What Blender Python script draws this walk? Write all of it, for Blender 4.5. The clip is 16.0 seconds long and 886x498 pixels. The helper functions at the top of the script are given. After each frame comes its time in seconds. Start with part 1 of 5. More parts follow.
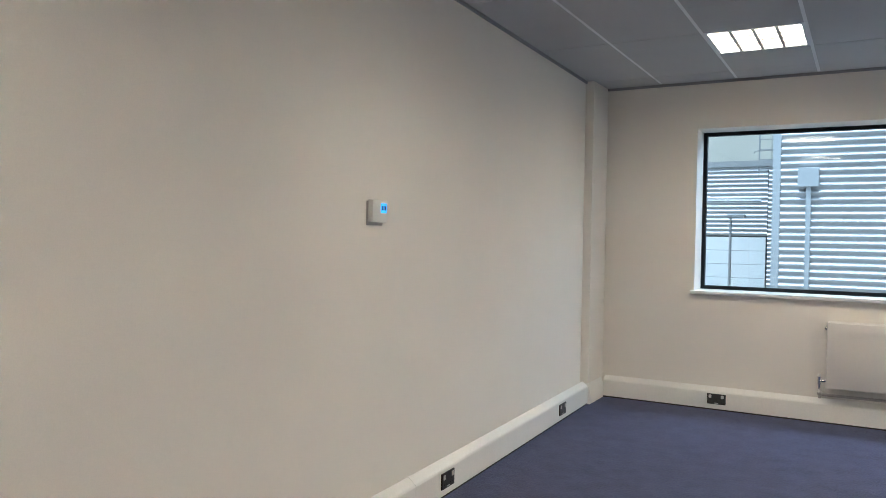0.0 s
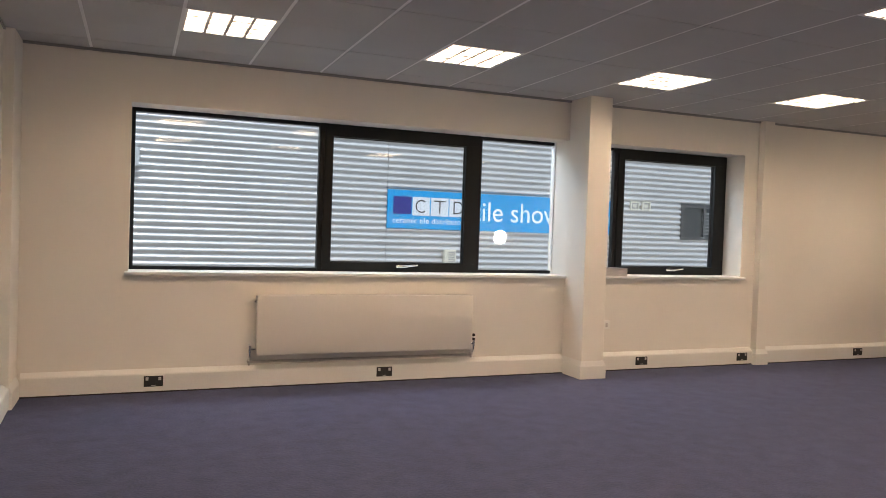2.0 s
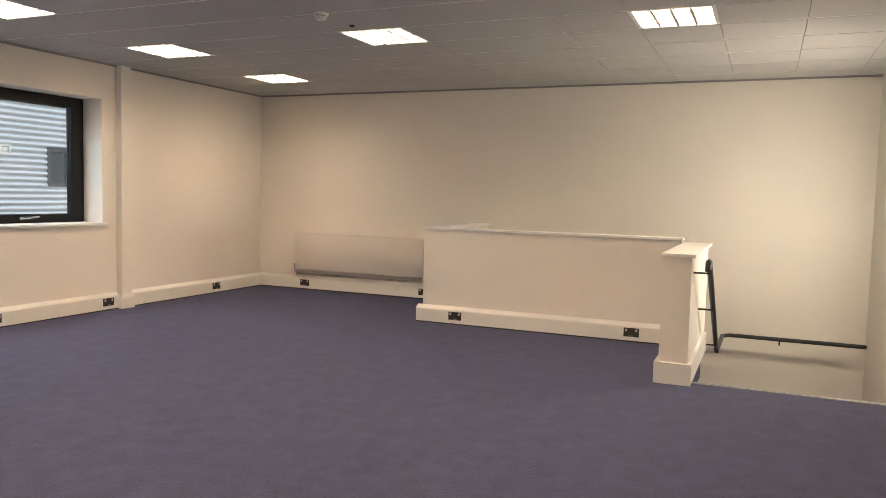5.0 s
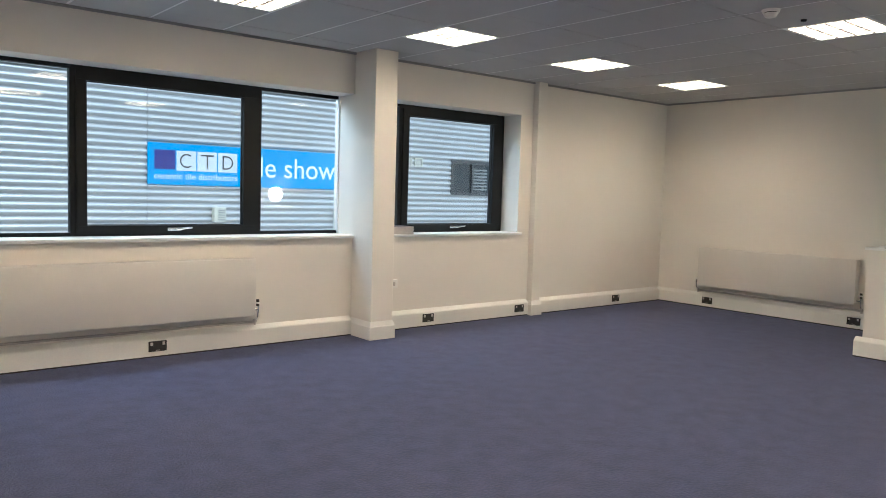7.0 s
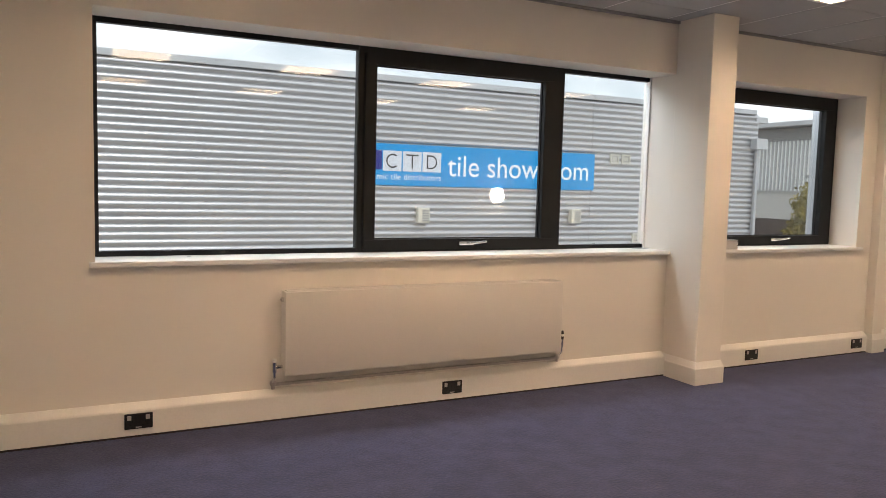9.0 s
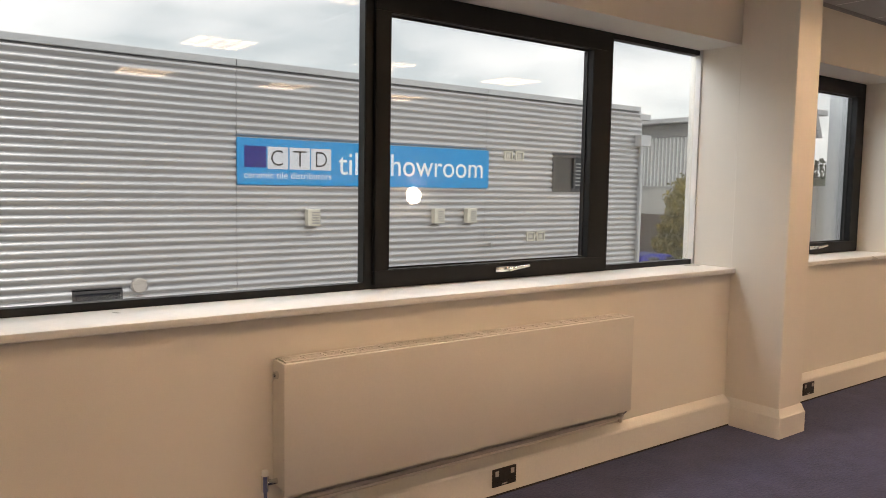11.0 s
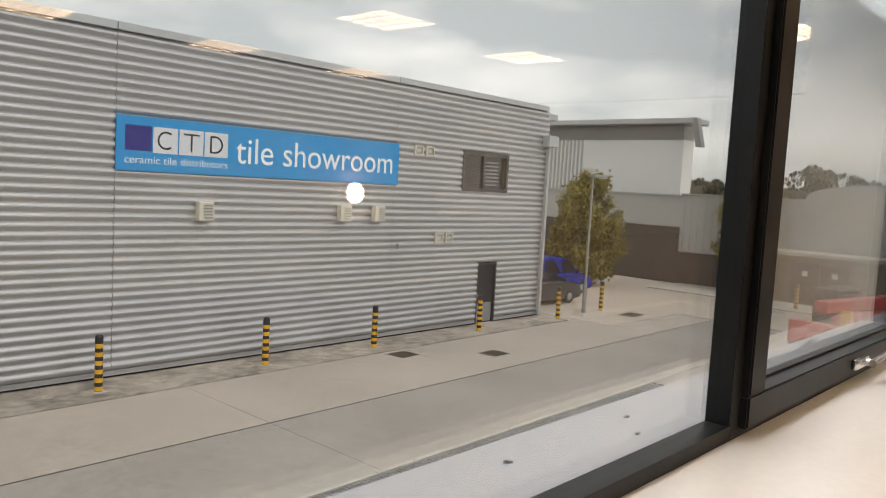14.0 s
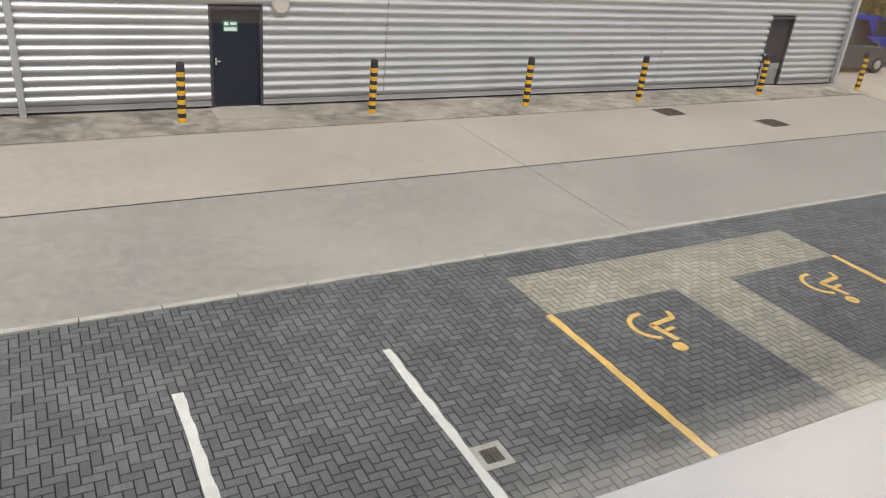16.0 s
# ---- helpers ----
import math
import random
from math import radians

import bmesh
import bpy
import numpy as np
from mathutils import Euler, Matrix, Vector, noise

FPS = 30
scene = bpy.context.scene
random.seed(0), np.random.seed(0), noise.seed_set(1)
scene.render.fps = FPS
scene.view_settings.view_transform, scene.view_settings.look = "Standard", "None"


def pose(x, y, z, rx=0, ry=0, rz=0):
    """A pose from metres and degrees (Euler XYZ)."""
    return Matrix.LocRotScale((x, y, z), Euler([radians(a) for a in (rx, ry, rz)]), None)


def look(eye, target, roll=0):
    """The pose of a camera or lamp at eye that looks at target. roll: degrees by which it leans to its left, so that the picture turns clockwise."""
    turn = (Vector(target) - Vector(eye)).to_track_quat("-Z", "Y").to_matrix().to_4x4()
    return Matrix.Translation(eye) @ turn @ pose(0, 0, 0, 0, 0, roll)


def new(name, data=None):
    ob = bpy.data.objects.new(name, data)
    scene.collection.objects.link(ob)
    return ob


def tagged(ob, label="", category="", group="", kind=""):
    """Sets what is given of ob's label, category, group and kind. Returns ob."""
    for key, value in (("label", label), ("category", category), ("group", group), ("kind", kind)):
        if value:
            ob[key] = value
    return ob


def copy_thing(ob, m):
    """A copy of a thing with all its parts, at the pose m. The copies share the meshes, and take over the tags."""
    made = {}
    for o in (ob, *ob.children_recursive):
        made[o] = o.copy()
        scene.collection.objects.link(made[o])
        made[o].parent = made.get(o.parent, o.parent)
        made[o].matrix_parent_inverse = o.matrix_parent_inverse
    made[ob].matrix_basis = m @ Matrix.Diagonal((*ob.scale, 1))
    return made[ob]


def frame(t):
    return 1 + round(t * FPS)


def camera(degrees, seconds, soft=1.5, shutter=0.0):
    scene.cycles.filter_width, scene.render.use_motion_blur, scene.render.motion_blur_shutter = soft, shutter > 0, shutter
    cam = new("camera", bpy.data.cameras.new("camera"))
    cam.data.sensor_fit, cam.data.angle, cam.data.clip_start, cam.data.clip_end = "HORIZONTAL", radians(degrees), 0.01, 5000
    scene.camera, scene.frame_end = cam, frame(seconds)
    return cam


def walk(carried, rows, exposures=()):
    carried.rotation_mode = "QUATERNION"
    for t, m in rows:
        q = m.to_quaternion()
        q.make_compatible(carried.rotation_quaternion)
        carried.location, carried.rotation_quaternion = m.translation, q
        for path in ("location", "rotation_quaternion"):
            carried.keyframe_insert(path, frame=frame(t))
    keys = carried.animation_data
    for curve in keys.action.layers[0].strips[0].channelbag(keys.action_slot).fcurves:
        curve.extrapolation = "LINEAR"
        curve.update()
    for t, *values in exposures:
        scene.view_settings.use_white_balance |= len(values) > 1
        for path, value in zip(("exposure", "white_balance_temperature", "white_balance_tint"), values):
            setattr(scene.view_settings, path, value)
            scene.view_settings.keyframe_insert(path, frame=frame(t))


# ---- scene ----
cam = camera(60.8, 16.0, 0.75)
PATH = [
    (0, (2.086, -6.555, 1.398), (1.111, -4.809, 1.362), 1.0),
    (0.5, (1.702, -6.548, 1.398), (1.212, -4.609, 1.381), 0.8),
    (1, (1.405, -6.551, 1.396), (1.297, -4.554, 1.396), -0.5),
    (1.5, (1.129, -6.492, 1.386), (1.47, -4.522, 1.366), -0.3),
    (2, (0.893, -6.532, 1.387), (1.648, -4.68, 1.337), 1.9),
    (2.5, (0.819, -6.511, 1.387), (1.794, -4.768, 1.283), 2.7),
    (3, (0.805, -6.536, 1.401), (2.011, -4.946, 1.268), 2.5),
    (3.5, (0.795, -6.62, 1.368), (2.21, -5.213, 1.231), 2.0),
    (4, (0.795, -6.712, 1.378), (2.414, -5.548, 1.22), 1.8),
    (4.2, (0.84, -6.735, 1.379), (2.545, -5.685, 1.222), 1.7),
    (5.2, (0.98, -6.72, 1.37), (2.81, -5.95, 1.228), 1.4),
    (6.3, (1.05, -6.625, 1.356), (2.635, -5.412, 1.225), 1.1),
    (6.5, (1.027, -6.528, 1.356), (2.518, -5.203, 1.215), 1.1),
    (7, (0.912, -6.214, 1.41), (2.18, -4.675, 1.261), 1.7),
    (7.5, (0.893, -5.808, 1.407), (1.922, -4.099, 1.261), 1.1),
    (8, (0.824, -5.343, 1.402), (1.727, -3.566, 1.241), 1.3),
    (8.5, (0.731, -4.919, 1.437), (1.616, -3.134, 1.258), 1.6),
    (9, (0.702, -4.441, 1.431), (1.597, -2.66, 1.264), 1.5),
    (11.5, (0.677, -2.205, 1.447), (1.945, -0.668, 1.279), 0.9),
    (12, (0.68, -1.792, 1.433), (2.011, -0.309, 1.268), 1.0),
    (12.5, (0.692, -1.406, 1.452), (2.113, -0.007, 1.301), 1.2),
    (13, (0.782, -0.995, 1.469), (2.216, 0.392, 1.332), 0.8),
    (13.5, (0.847, -0.604, 1.458), (2.307, 0.758, 1.333), 2.1),
    (14, (0.956, -0.282, 1.447), (2.419, 1.071, 1.281), 3.2),
    (14.5, (1.026, 0.005, 1.493), (2.422, 1.409, 1.21), 4.8),
    (15, (1.017, 0.117, 1.499), (2.322, 1.554, 1.016), 6.9),
    (15.5, (1.038, 0.167, 1.508), (2.178, 1.651, 0.802), 6.9),
    (16, (1.049, 0.202, 1.509), (1.942, 1.768, 0.642), 5.9),
]
walk(cam, [(t, look(eye, target, roll)) for t, eye, target, roll in PATH],
     exposures=[(0.0, 1.25, 4800, 0), (1.5, 1.05, 5600, 8), (3.5, 1.35, 6300, 13), (4.2, 1.4, 6300, 13), (6.3, 1.4, 5050, 0), (7.0, 1.3, 5100, 1), (8.0, 1.1, 5750, 8), (9.0, 1.0, 6350, 13), (11.5, 0.7, 6900, 15), (12.5, 0.6, 6950, 14), (14.5, 0.55, 7050, 15), (16.0, 0.9, 6800, 15)])

# ---- daylight: overcast sky and a wide soft sun ----
SUN_EL, SUN_AZ = radians(48), radians(200)
world = bpy.data.worlds.new("overcast_sky")
scene.world = world
world.use_nodes = True
wn, wl = world.node_tree.nodes, world.node_tree.links
for n_ in list(wn):
    wn.remove(n_)
w_out = wn.new("ShaderNodeOutputWorld")
w_bg = wn.new("ShaderNodeBackground")
w_sky = wn.new("ShaderNodeTexSky")
w_sky.sky_type, w_sky.sun_disc, w_sky.sun_elevation, w_sky.sun_rotation = "NISHITA", False, SUN_EL, SUN_AZ
w_bg.inputs["Strength"].default_value = 0.102
w_co = wn.new("ShaderNodeTexCoord")
w_map = wn.new("ShaderNodeMapping")
w_map.inputs["Scale"].default_value = (1.6, 1.6, 5.0)
w_noise = wn.new("ShaderNodeTexNoise")
w_noise.inputs["Scale"].default_value, w_noise.inputs["Detail"].default_value = 1.7, 6.0
w_ramp = wn.new("ShaderNodeValToRGB")
w_ramp.color_ramp.elements[0].position, w_ramp.color_ramp.elements[0].color = 0.40, (4.7, 5.1, 5.2, 1)
w_ramp.color_ramp.elements[1].position, w_ramp.color_ramp.elements[1].color = 0.60, (9.0, 9.0, 8.8, 1)
w_mix = wn.new("ShaderNodeMixRGB")
w_mix.inputs["Fac"].default_value = 0.9
wl.new(w_co.outputs["Generated"], w_map.inputs["Vector"])
wl.new(w_map.outputs["Vector"], w_noise.inputs["Vector"])
wl.new(w_noise.outputs["Fac"], w_ramp.inputs["Fac"])
wl.new(w_sky.outputs["Color"], w_mix.inputs["Color1"])
wl.new(w_ramp.outputs["Color"], w_mix.inputs["Color2"])
wl.new(w_mix.outputs["Color"], w_bg.inputs["Color"])
wl.new(w_bg.outputs["Background"], w_out.inputs["Surface"])
sun = new("sun", bpy.data.lights.new("sun", "SUN"))
sun.data.energy, sun.data.angle, sun.data.color = 0.8, radians(20), (1.0, 0.96, 0.9)
sun.matrix_world = look((4, -20, 40), (10, 8, -3))
for nm_, xc_, w_ in (("sky_fill_window_1", 2.87, 4.0), ("sky_fill_window_2", 6.15, 1.9)):
    al = new(nm_, bpy.data.lights.new(nm_, "AREA"))
    al.data.shape, al.data.size, al.data.size_y = "RECTANGLE", w_, 0.5
    al.data.energy, al.data.color = 7.0 * w_, (0.86, 0.94, 1.0)
    al.matrix_world = look((xc_, 0.72, 2.70), (xc_, -0.55, 1.35))
LAMP_STRENGTH = 17.0
LAMP_COLOUR = (1.0, 0.73, 0.48)


# ---- materials ----
def mat(name, base, rough=0.6, metal=0.0, vary=0.12, scale=3.0, fine=60.0, bump=0.1, dist=0.002, tint=None, rand=0.0, spec=0.5):
    """Two scales of noise on colour and roughness, a fine bump, and optional change from piece to piece."""
    m = bpy.data.materials.new(name)
    m.use_nodes = True
    nt = m.node_tree
    b = nt.nodes["Principled BSDF"]
    co = nt.nodes.new("ShaderNodeTexCoord")
    geo = nt.nodes.new("ShaderNodeNewGeometry")
    n1 = nt.nodes.new("ShaderNodeTexNoise")
    n1.inputs["Scale"].default_value, n1.inputs["Detail"].default_value = scale, 5.0
    n2 = nt.nodes.new("ShaderNodeTexNoise")
    n2.inputs["Scale"].default_value, n2.inputs["Detail"].default_value = fine, 3.0
    for n in (n1, n2):
        nt.links.new(geo.outputs["Position"], n.inputs["Vector"])
    mix = nt.nodes.new("ShaderNodeMath")
    mix.operation = "ADD"
    nt.links.new(n1.outputs["Fac"], mix.inputs[0])
    nt.links.new(n2.outputs["Fac"], mix.inputs[1])
    ramp = nt.nodes.new("ShaderNodeValToRGB")
    lo = tuple(max(0.0, c * (1 - vary)) for c in base)
    hi = tint if tint else tuple(min(1.0, c * (1 + vary)) for c in base)
    half = nt.nodes.new("ShaderNodeMath")
    half.operation = "MULTIPLY"
    half.inputs[1].default_value = 0.5
    nt.links.new(mix.outputs[0], half.inputs[0])
    ramp.color_ramp.elements[0].position, ramp.color_ramp.elements[0].color = 0.36, (*lo, 1)
    ramp.color_ramp.elements[1].position, ramp.color_ramp.elements[1].color = 0.64, (*hi, 1)
    nt.links.new(half.outputs[0], ramp.inputs["Fac"])
    colour = ramp.outputs["Color"]
    if rand:
        info = nt.nodes.new("ShaderNodeObjectInfo")
        add = nt.nodes.new("ShaderNodeMath")
        add.operation = "ADD"
        nt.links.new(info.outputs["Random"], add.inputs[0])
        nt.links.new(geo.outputs["Random Per Island"], add.inputs[1])
        fr = nt.nodes.new("ShaderNodeMath")
        fr.operation = "FRACT"
        nt.links.new(add.outputs[0], fr.inputs[0])
        sc = nt.nodes.new("ShaderNodeMapRange")
        sc.inputs["To Min"].default_value, sc.inputs["To Max"].default_value = 1 - rand, 1 + rand
        nt.links.new(fr.outputs[0], sc.inputs["Value"])
        mul = nt.nodes.new("ShaderNodeVectorMath")
        mul.operation = "SCALE"
        nt.links.new(colour, mul.inputs[0])
        nt.links.new(sc.outputs[0], mul.inputs["Scale"])
        colour = mul.outputs[0]
    nt.links.new(colour, b.inputs["Base Color"])
    rr = nt.nodes.new("ShaderNodeMapRange")
    rr.inputs["To Min"].default_value, rr.inputs["To Max"].default_value = max(0.02, rough - 0.08), min(1.0, rough + 0.08)
    nt.links.new(n1.outputs["Fac"], rr.inputs["Value"])
    nt.links.new(rr.outputs[0], b.inputs["Roughness"])
    b.inputs["Metallic"].default_value = metal
    b.inputs["Specular IOR Level"].default_value = spec
    if bump:
        bp = nt.nodes.new("ShaderNodeBump")
        bp.inputs["Strength"].default_value, bp.inputs["Distance"].default_value = bump, dist
        nt.links.new(n2.outputs["Fac"], bp.inputs["Height"])
        nt.links.new(bp.outputs["Normal"], b.inputs["Normal"])
    return m


def glow_mat(name, colour, strength):
    m = bpy.data.materials.new(name)
    m.use_nodes = True
    b = m.node_tree.nodes["Principled BSDF"]
    b.inputs["Base Color"].default_value = (*colour, 1)
    b.inputs["Emission Color"].default_value = (*colour, 1)
    b.inputs["Emission Strength"].default_value = strength
    return m


def glass_mat(name, tint=(0.975, 0.985, 0.985), f0=0.047):
    """A sheet of glazing: clear, with Fresnel gloss."""
    m = bpy.data.materials.new(name)
    m.use_nodes = True
    nt = m.node_tree
    for n in list(nt.nodes):
        nt.nodes.remove(n)
    out = nt.nodes.new("ShaderNodeOutputMaterial")
    tr = nt.nodes.new("ShaderNodeBsdfTransparent")
    tr.inputs["Color"].default_value = (*tint, 1)
    gl = nt.nodes.new("ShaderNodeBsdfGlossy")
    gl.inputs["Roughness"].default_value = 0.0
    lw = nt.nodes.new("ShaderNodeLayerWeight")
    lw.inputs["Blend"].default_value = 0.5
    pw = nt.nodes.new("ShaderNodeMath")
    pw.operation = "POWER"
    pw.inputs[1].default_value = 5.0
    nt.links.new(lw.outputs["Facing"], pw.inputs[0])
    fr = nt.nodes.new("ShaderNodeMapRange")
    fr.inputs["To Min"].default_value, fr.inputs["To Max"].default_value = f0, 1.0
    nt.links.new(pw.outputs[0], fr.inputs["Value"])
    mx = nt.nodes.new("ShaderNodeMixShader")
    nt.links.new(fr.outputs[0], mx.inputs[0])
    nt.links.new(tr.outputs[0], mx.inputs[1])
    nt.links.new(gl.outputs[0], mx.inputs[2])
    nt.links.new(mx.outputs[0], out.inputs["Surface"])
    return m


M_WALL = mat("wall_paint", (0.78, 0.74, 0.67), 0.75, vary=0.03, scale=1.2, fine=220, bump=0.06)
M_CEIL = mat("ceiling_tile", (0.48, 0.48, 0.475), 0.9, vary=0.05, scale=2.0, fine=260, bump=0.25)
M_GRIDBAR = mat("white_tee_bar", (0.8, 0.8, 0.79), 0.5, vary=0.03, bump=0)
# near-black colour that paints in the shade of gaps and the ceiling void
M_GAPSHADE = mat("painted_gap_shade", (0.025, 0.024, 0.025), 0.9, bump=0)
M_PVC = mat("white_plastic", (0.80, 0.78, 0.73), 0.38, vary=0.03, scale=2.0, fine=80, bump=0.02)
M_GLOSS = mat("white_gloss_board", (0.82, 0.81, 0.79), 0.3, vary=0.03, scale=2.0, fine=50, bump=0.03)
M_RAD = mat("radiator_enamel", (0.68, 0.645, 0.59), 0.42, vary=0.02, scale=2.0, fine=120, bump=0.02)
M_FRAME = mat("black_aluminium", (0.009, 0.010, 0.011), 0.45, vary=0.2, scale=4, fine=200, bump=0.03, spec=0.25)
M_RUBBER = mat("black_rubber", (0.012, 0.012, 0.012), 0.7, bump=0.05)
M_CHROME = mat("chrome", (0.75, 0.75, 0.74), 0.18, 1.0, vary=0.05, bump=0)
M_SOCKET = mat("black_nickel", (0.045, 0.042, 0.04), 0.3, 0.6, vary=0.2, bump=0)
M_ROCKER = mat("socket_insert", (0.5, 0.46, 0.42), 0.45, vary=0.1, bump=0)
M_CARPET = mat("blue_carpet", (0.055, 0.061, 0.120), 0.97, vary=0.22, scale=7.0, fine=70, bump=0.8, dist=0.006, spec=0.1)
M_CARPET.node_tree.nodes["Principled BSDF"].inputs["Sheen Weight"].default_value = 0.10
M_LAMP = glow_mat("lamp_cell", LAMP_COLOUR, LAMP_STRENGTH)
M_LOUVRE = mat("louvre", (0.5, 0.47, 0.42), 0.35, vary=0.03, bump=0)
M_GLASS = glass_mat("window_glazing")
M_STEEL_BLK = mat("black_handrail_steel", (0.02, 0.02, 0.02), 0.4, 0.3, vary=0.2, bump=0.05)
M_CLAD = mat("silver_cladding", (0.51, 0.51, 0.52), 0.33, 0.78, vary=0.06, scale=0.6, fine=14, bump=0.04)
M_CLADTRIM = mat("silver_trim", (0.45, 0.46, 0.47), 0.4, 0.4, vary=0.08, scale=0.8, fine=20, bump=0.03)
M_CLADDARK = mat("dark_grey_clad", (0.055, 0.055, 0.058), 0.5, 0.2, vary=0.12, scale=1, fine=20, bump=0.05)
M_SIGN = mat("blue_sign", (0.002, 0.27, 0.62), 0.5, vary=0.04, scale=1, fine=30, bump=0.0)
M_SIGN_NAVY = mat("navy_square", (0.012, 0.015, 0.20), 0.5, vary=0.04, bump=0)
M_SIGN_GREY = mat("grey_square", (0.62, 0.65, 0.70), 0.5, vary=0.03, bump=0)
M_WHITE = mat("white_letter", (0.85, 0.86, 0.87), 0.5, vary=0.02, bump=0)
M_BLACK = mat("black_letter", (0.015, 0.015, 0.018), 0.5, vary=0.1, bump=0)
M_CONC = mat("concrete_slab", (0.43, 0.38, 0.33), 0.9, vary=0.16, scale=0.35, fine=9, bump=0.3, dist=0.004)
M_CONCNEAR = mat("concrete_grey", (0.34, 0.315, 0.285), 0.9, vary=0.16, scale=0.3, fine=9, bump=0.3, dist=0.004)
M_CONC2 = mat("concrete_stained", (0.33, 0.295, 0.25), 0.9, vary=0.5, scale=0.6, fine=4, bump=0.3, dist=0.004)
M_GROUND = mat("ground_concrete", (0.27, 0.25, 0.22), 0.92, vary=0.2, scale=0.2, fine=5, bump=0.2)
M_CILL = mat("grey_coated_cill", (0.37, 0.365, 0.385), 0.5, vary=0.08, scale=2.5, fine=40, bump=0.05)
M_KERB = mat("kerb_stone", (0.44, 0.42, 0.38), 0.9, vary=0.25, scale=3, fine=40, bump=0.3)
M_BLOCK = mat("charcoal_paver", (0.125, 0.13, 0.13), 0.85, vary=0.25, scale=0.8, fine=60, bump=0.4, dist=0.003, rand=0.2)
M_BLOCKPALE = mat("pale_paver", (0.33, 0.31, 0.25), 0.85, vary=0.2, scale=0.9, fine=60, bump=0.4, dist=0.003, rand=0.16)
M_JOINT = mat("paving_sand", (0.02, 0.02, 0.02), 0.95, vary=0.3, bump=0.3)
M_YELLOW = mat("yellow_road_paint", (0.76, 0.48, 0.14), 0.75, vary=0.2, scale=8, fine=60, bump=0.2)
M_ROADWHITE = mat("white_road_paint", (0.68, 0.67, 0.63), 0.75, vary=0.18, scale=8, fine=60, bump=0.2)
M_BOLLARD_Y = mat("bollard_yellow", (0.75, 0.40, 0.02), 0.55, vary=0.15, scale=6, fine=40, bump=0.1)
M_BOLLARD_K = mat("bollard_black", (0.02, 0.02, 0.022), 0.6, vary=0.2, scale=6, fine=40, bump=0.1)
M_NAVYDOOR = mat("navy_steel_door", (0.012, 0.017, 0.030), 0.45, vary=0.2, scale=2, bump=0.05, spec=0.25)
M_GREYMETAL = mat("grey_metal", (0.3, 0.3, 0.3), 0.5, 0.4, vary=0.12, bump=0.05)
M_IRON = mat("iron_cover", (0.10, 0.075, 0.055), 0.75, 0.3, vary=0.3, scale=6, fine=50, bump=0.4)
M_DARKGLASS = mat("dark_window_glass", (0.02, 0.024, 0.028), 0.06, vary=0.1, bump=0)
M_GREEN = mat("exit_sign_green", (0.03, 0.18, 0.10), 0.5, bump=0)


# the yard's slabs, kerb and bays lie a degree out of square with the buildings
YARD = pose(9.5, 8.73, 0, 0, 0, 0.92) @ pose(-9.5, -8.73, 0)
STAIR = pose(-0.16, -0.015, 0)
STAIR_PARTS = ("half_wall_long", "half_wall_return", "half_wall_end", "trim_half_wall", "trim_half_wall_return", "trim_half_wall_end", "baseboard_end", "stair_well_wall")
YARD_PARTS = ("road_near", "road_joint", "road", "pavement", "kerb", "paving_bed", "road_marking")


# ---- mesh helpers ----
def box(bm, x0, y0, z0, x1, y1, z1):
    v = [bm.verts.new(p) for p in ((x0, y0, z0), (x1, y0, z0), (x1, y1, z0), (x0, y1, z0), (x0, y0, z1), (x1, y0, z1), (x1, y1, z1), (x0, y1, z1))]
    return [bm.faces.new([v[i] for i in f]) for f in ((3, 2, 1, 0), (4, 5, 6, 7), (0, 1, 5, 4), (1, 2, 6, 5), (2, 3, 7, 6), (3, 0, 4, 7))]


def boxes(*args, bevel=0.0):
    bm = bmesh.new()
    for a in args:
        box(bm, *a)
    if bevel:
        bmesh.ops.bevel(bm, geom=bm.edges[:], offset=bevel, segments=2, affect="EDGES", profile=0.5)
    return bm


def cyl(bm, p, q, r, seg=16, r2=None):
    """A capped rod from p to q."""
    p, q = Vector(p), Vector(q)
    rot = (q - p).to_track_quat("Z", "Y").to_matrix().to_4x4()
    m = Matrix.Translation((p + q) / 2) @ rot
    bmesh.ops.create_cone(bm, cap_ends=True, segments=seg, radius1=r, radius2=r if r2 is None else r2, depth=(q - p).length, matrix=m)
    return bm


def prism(profile, axis, a, b):
    """A profile of (u, v) pairs drawn out along axis 'x' (u=y, v=z) or 'y' (u=x, v=z) from a to b."""
    bm = bmesh.new()
    ends = []
    for c in (a, b):
        ends.append([bm.verts.new((c, u, v) if axis == "x" else (u, c, v)) for u, v in profile])
    n = len(profile)
    for i in range(n):
        bm.faces.new((ends[0][i], ends[0][(i + 1) % n], ends[1][(i + 1) % n], ends[1][i]))
    bm.faces.new(ends[0][::-1])
    bm.faces.new(ends[1])
    bmesh.ops.recalc_face_normals(bm, faces=bm.faces[:])
    return bm


def mesh_of(name, bm, material, smooth=False):
    me = bpy.data.meshes.new(name)
    bmesh.ops.recalc_face_normals(bm, faces=bm.faces[:])
    bm.to_mesh(me)
    bm.free()
    me.materials.append(material)
    if smooth:
        for p in me.polygons:
            p.use_smooth = True
        me.set_sharp_from_angle(angle=radians(40))
    return me


def part(name, bm, material, parent=None, label="", smooth=False):
    ob = new(name, mesh_of(name, bm, material, smooth))
    if parent:
        ob.parent = parent
    if label:
        tagged(ob, label)
    return ob


def thing(name, label, category, at=(0, 0, 0), rz=0, group="", kind=""):
    ob = new(name)
    ob.matrix_world = pose(*at, 0, 0, rz)
    return tagged(ob, label, category, group, kind)


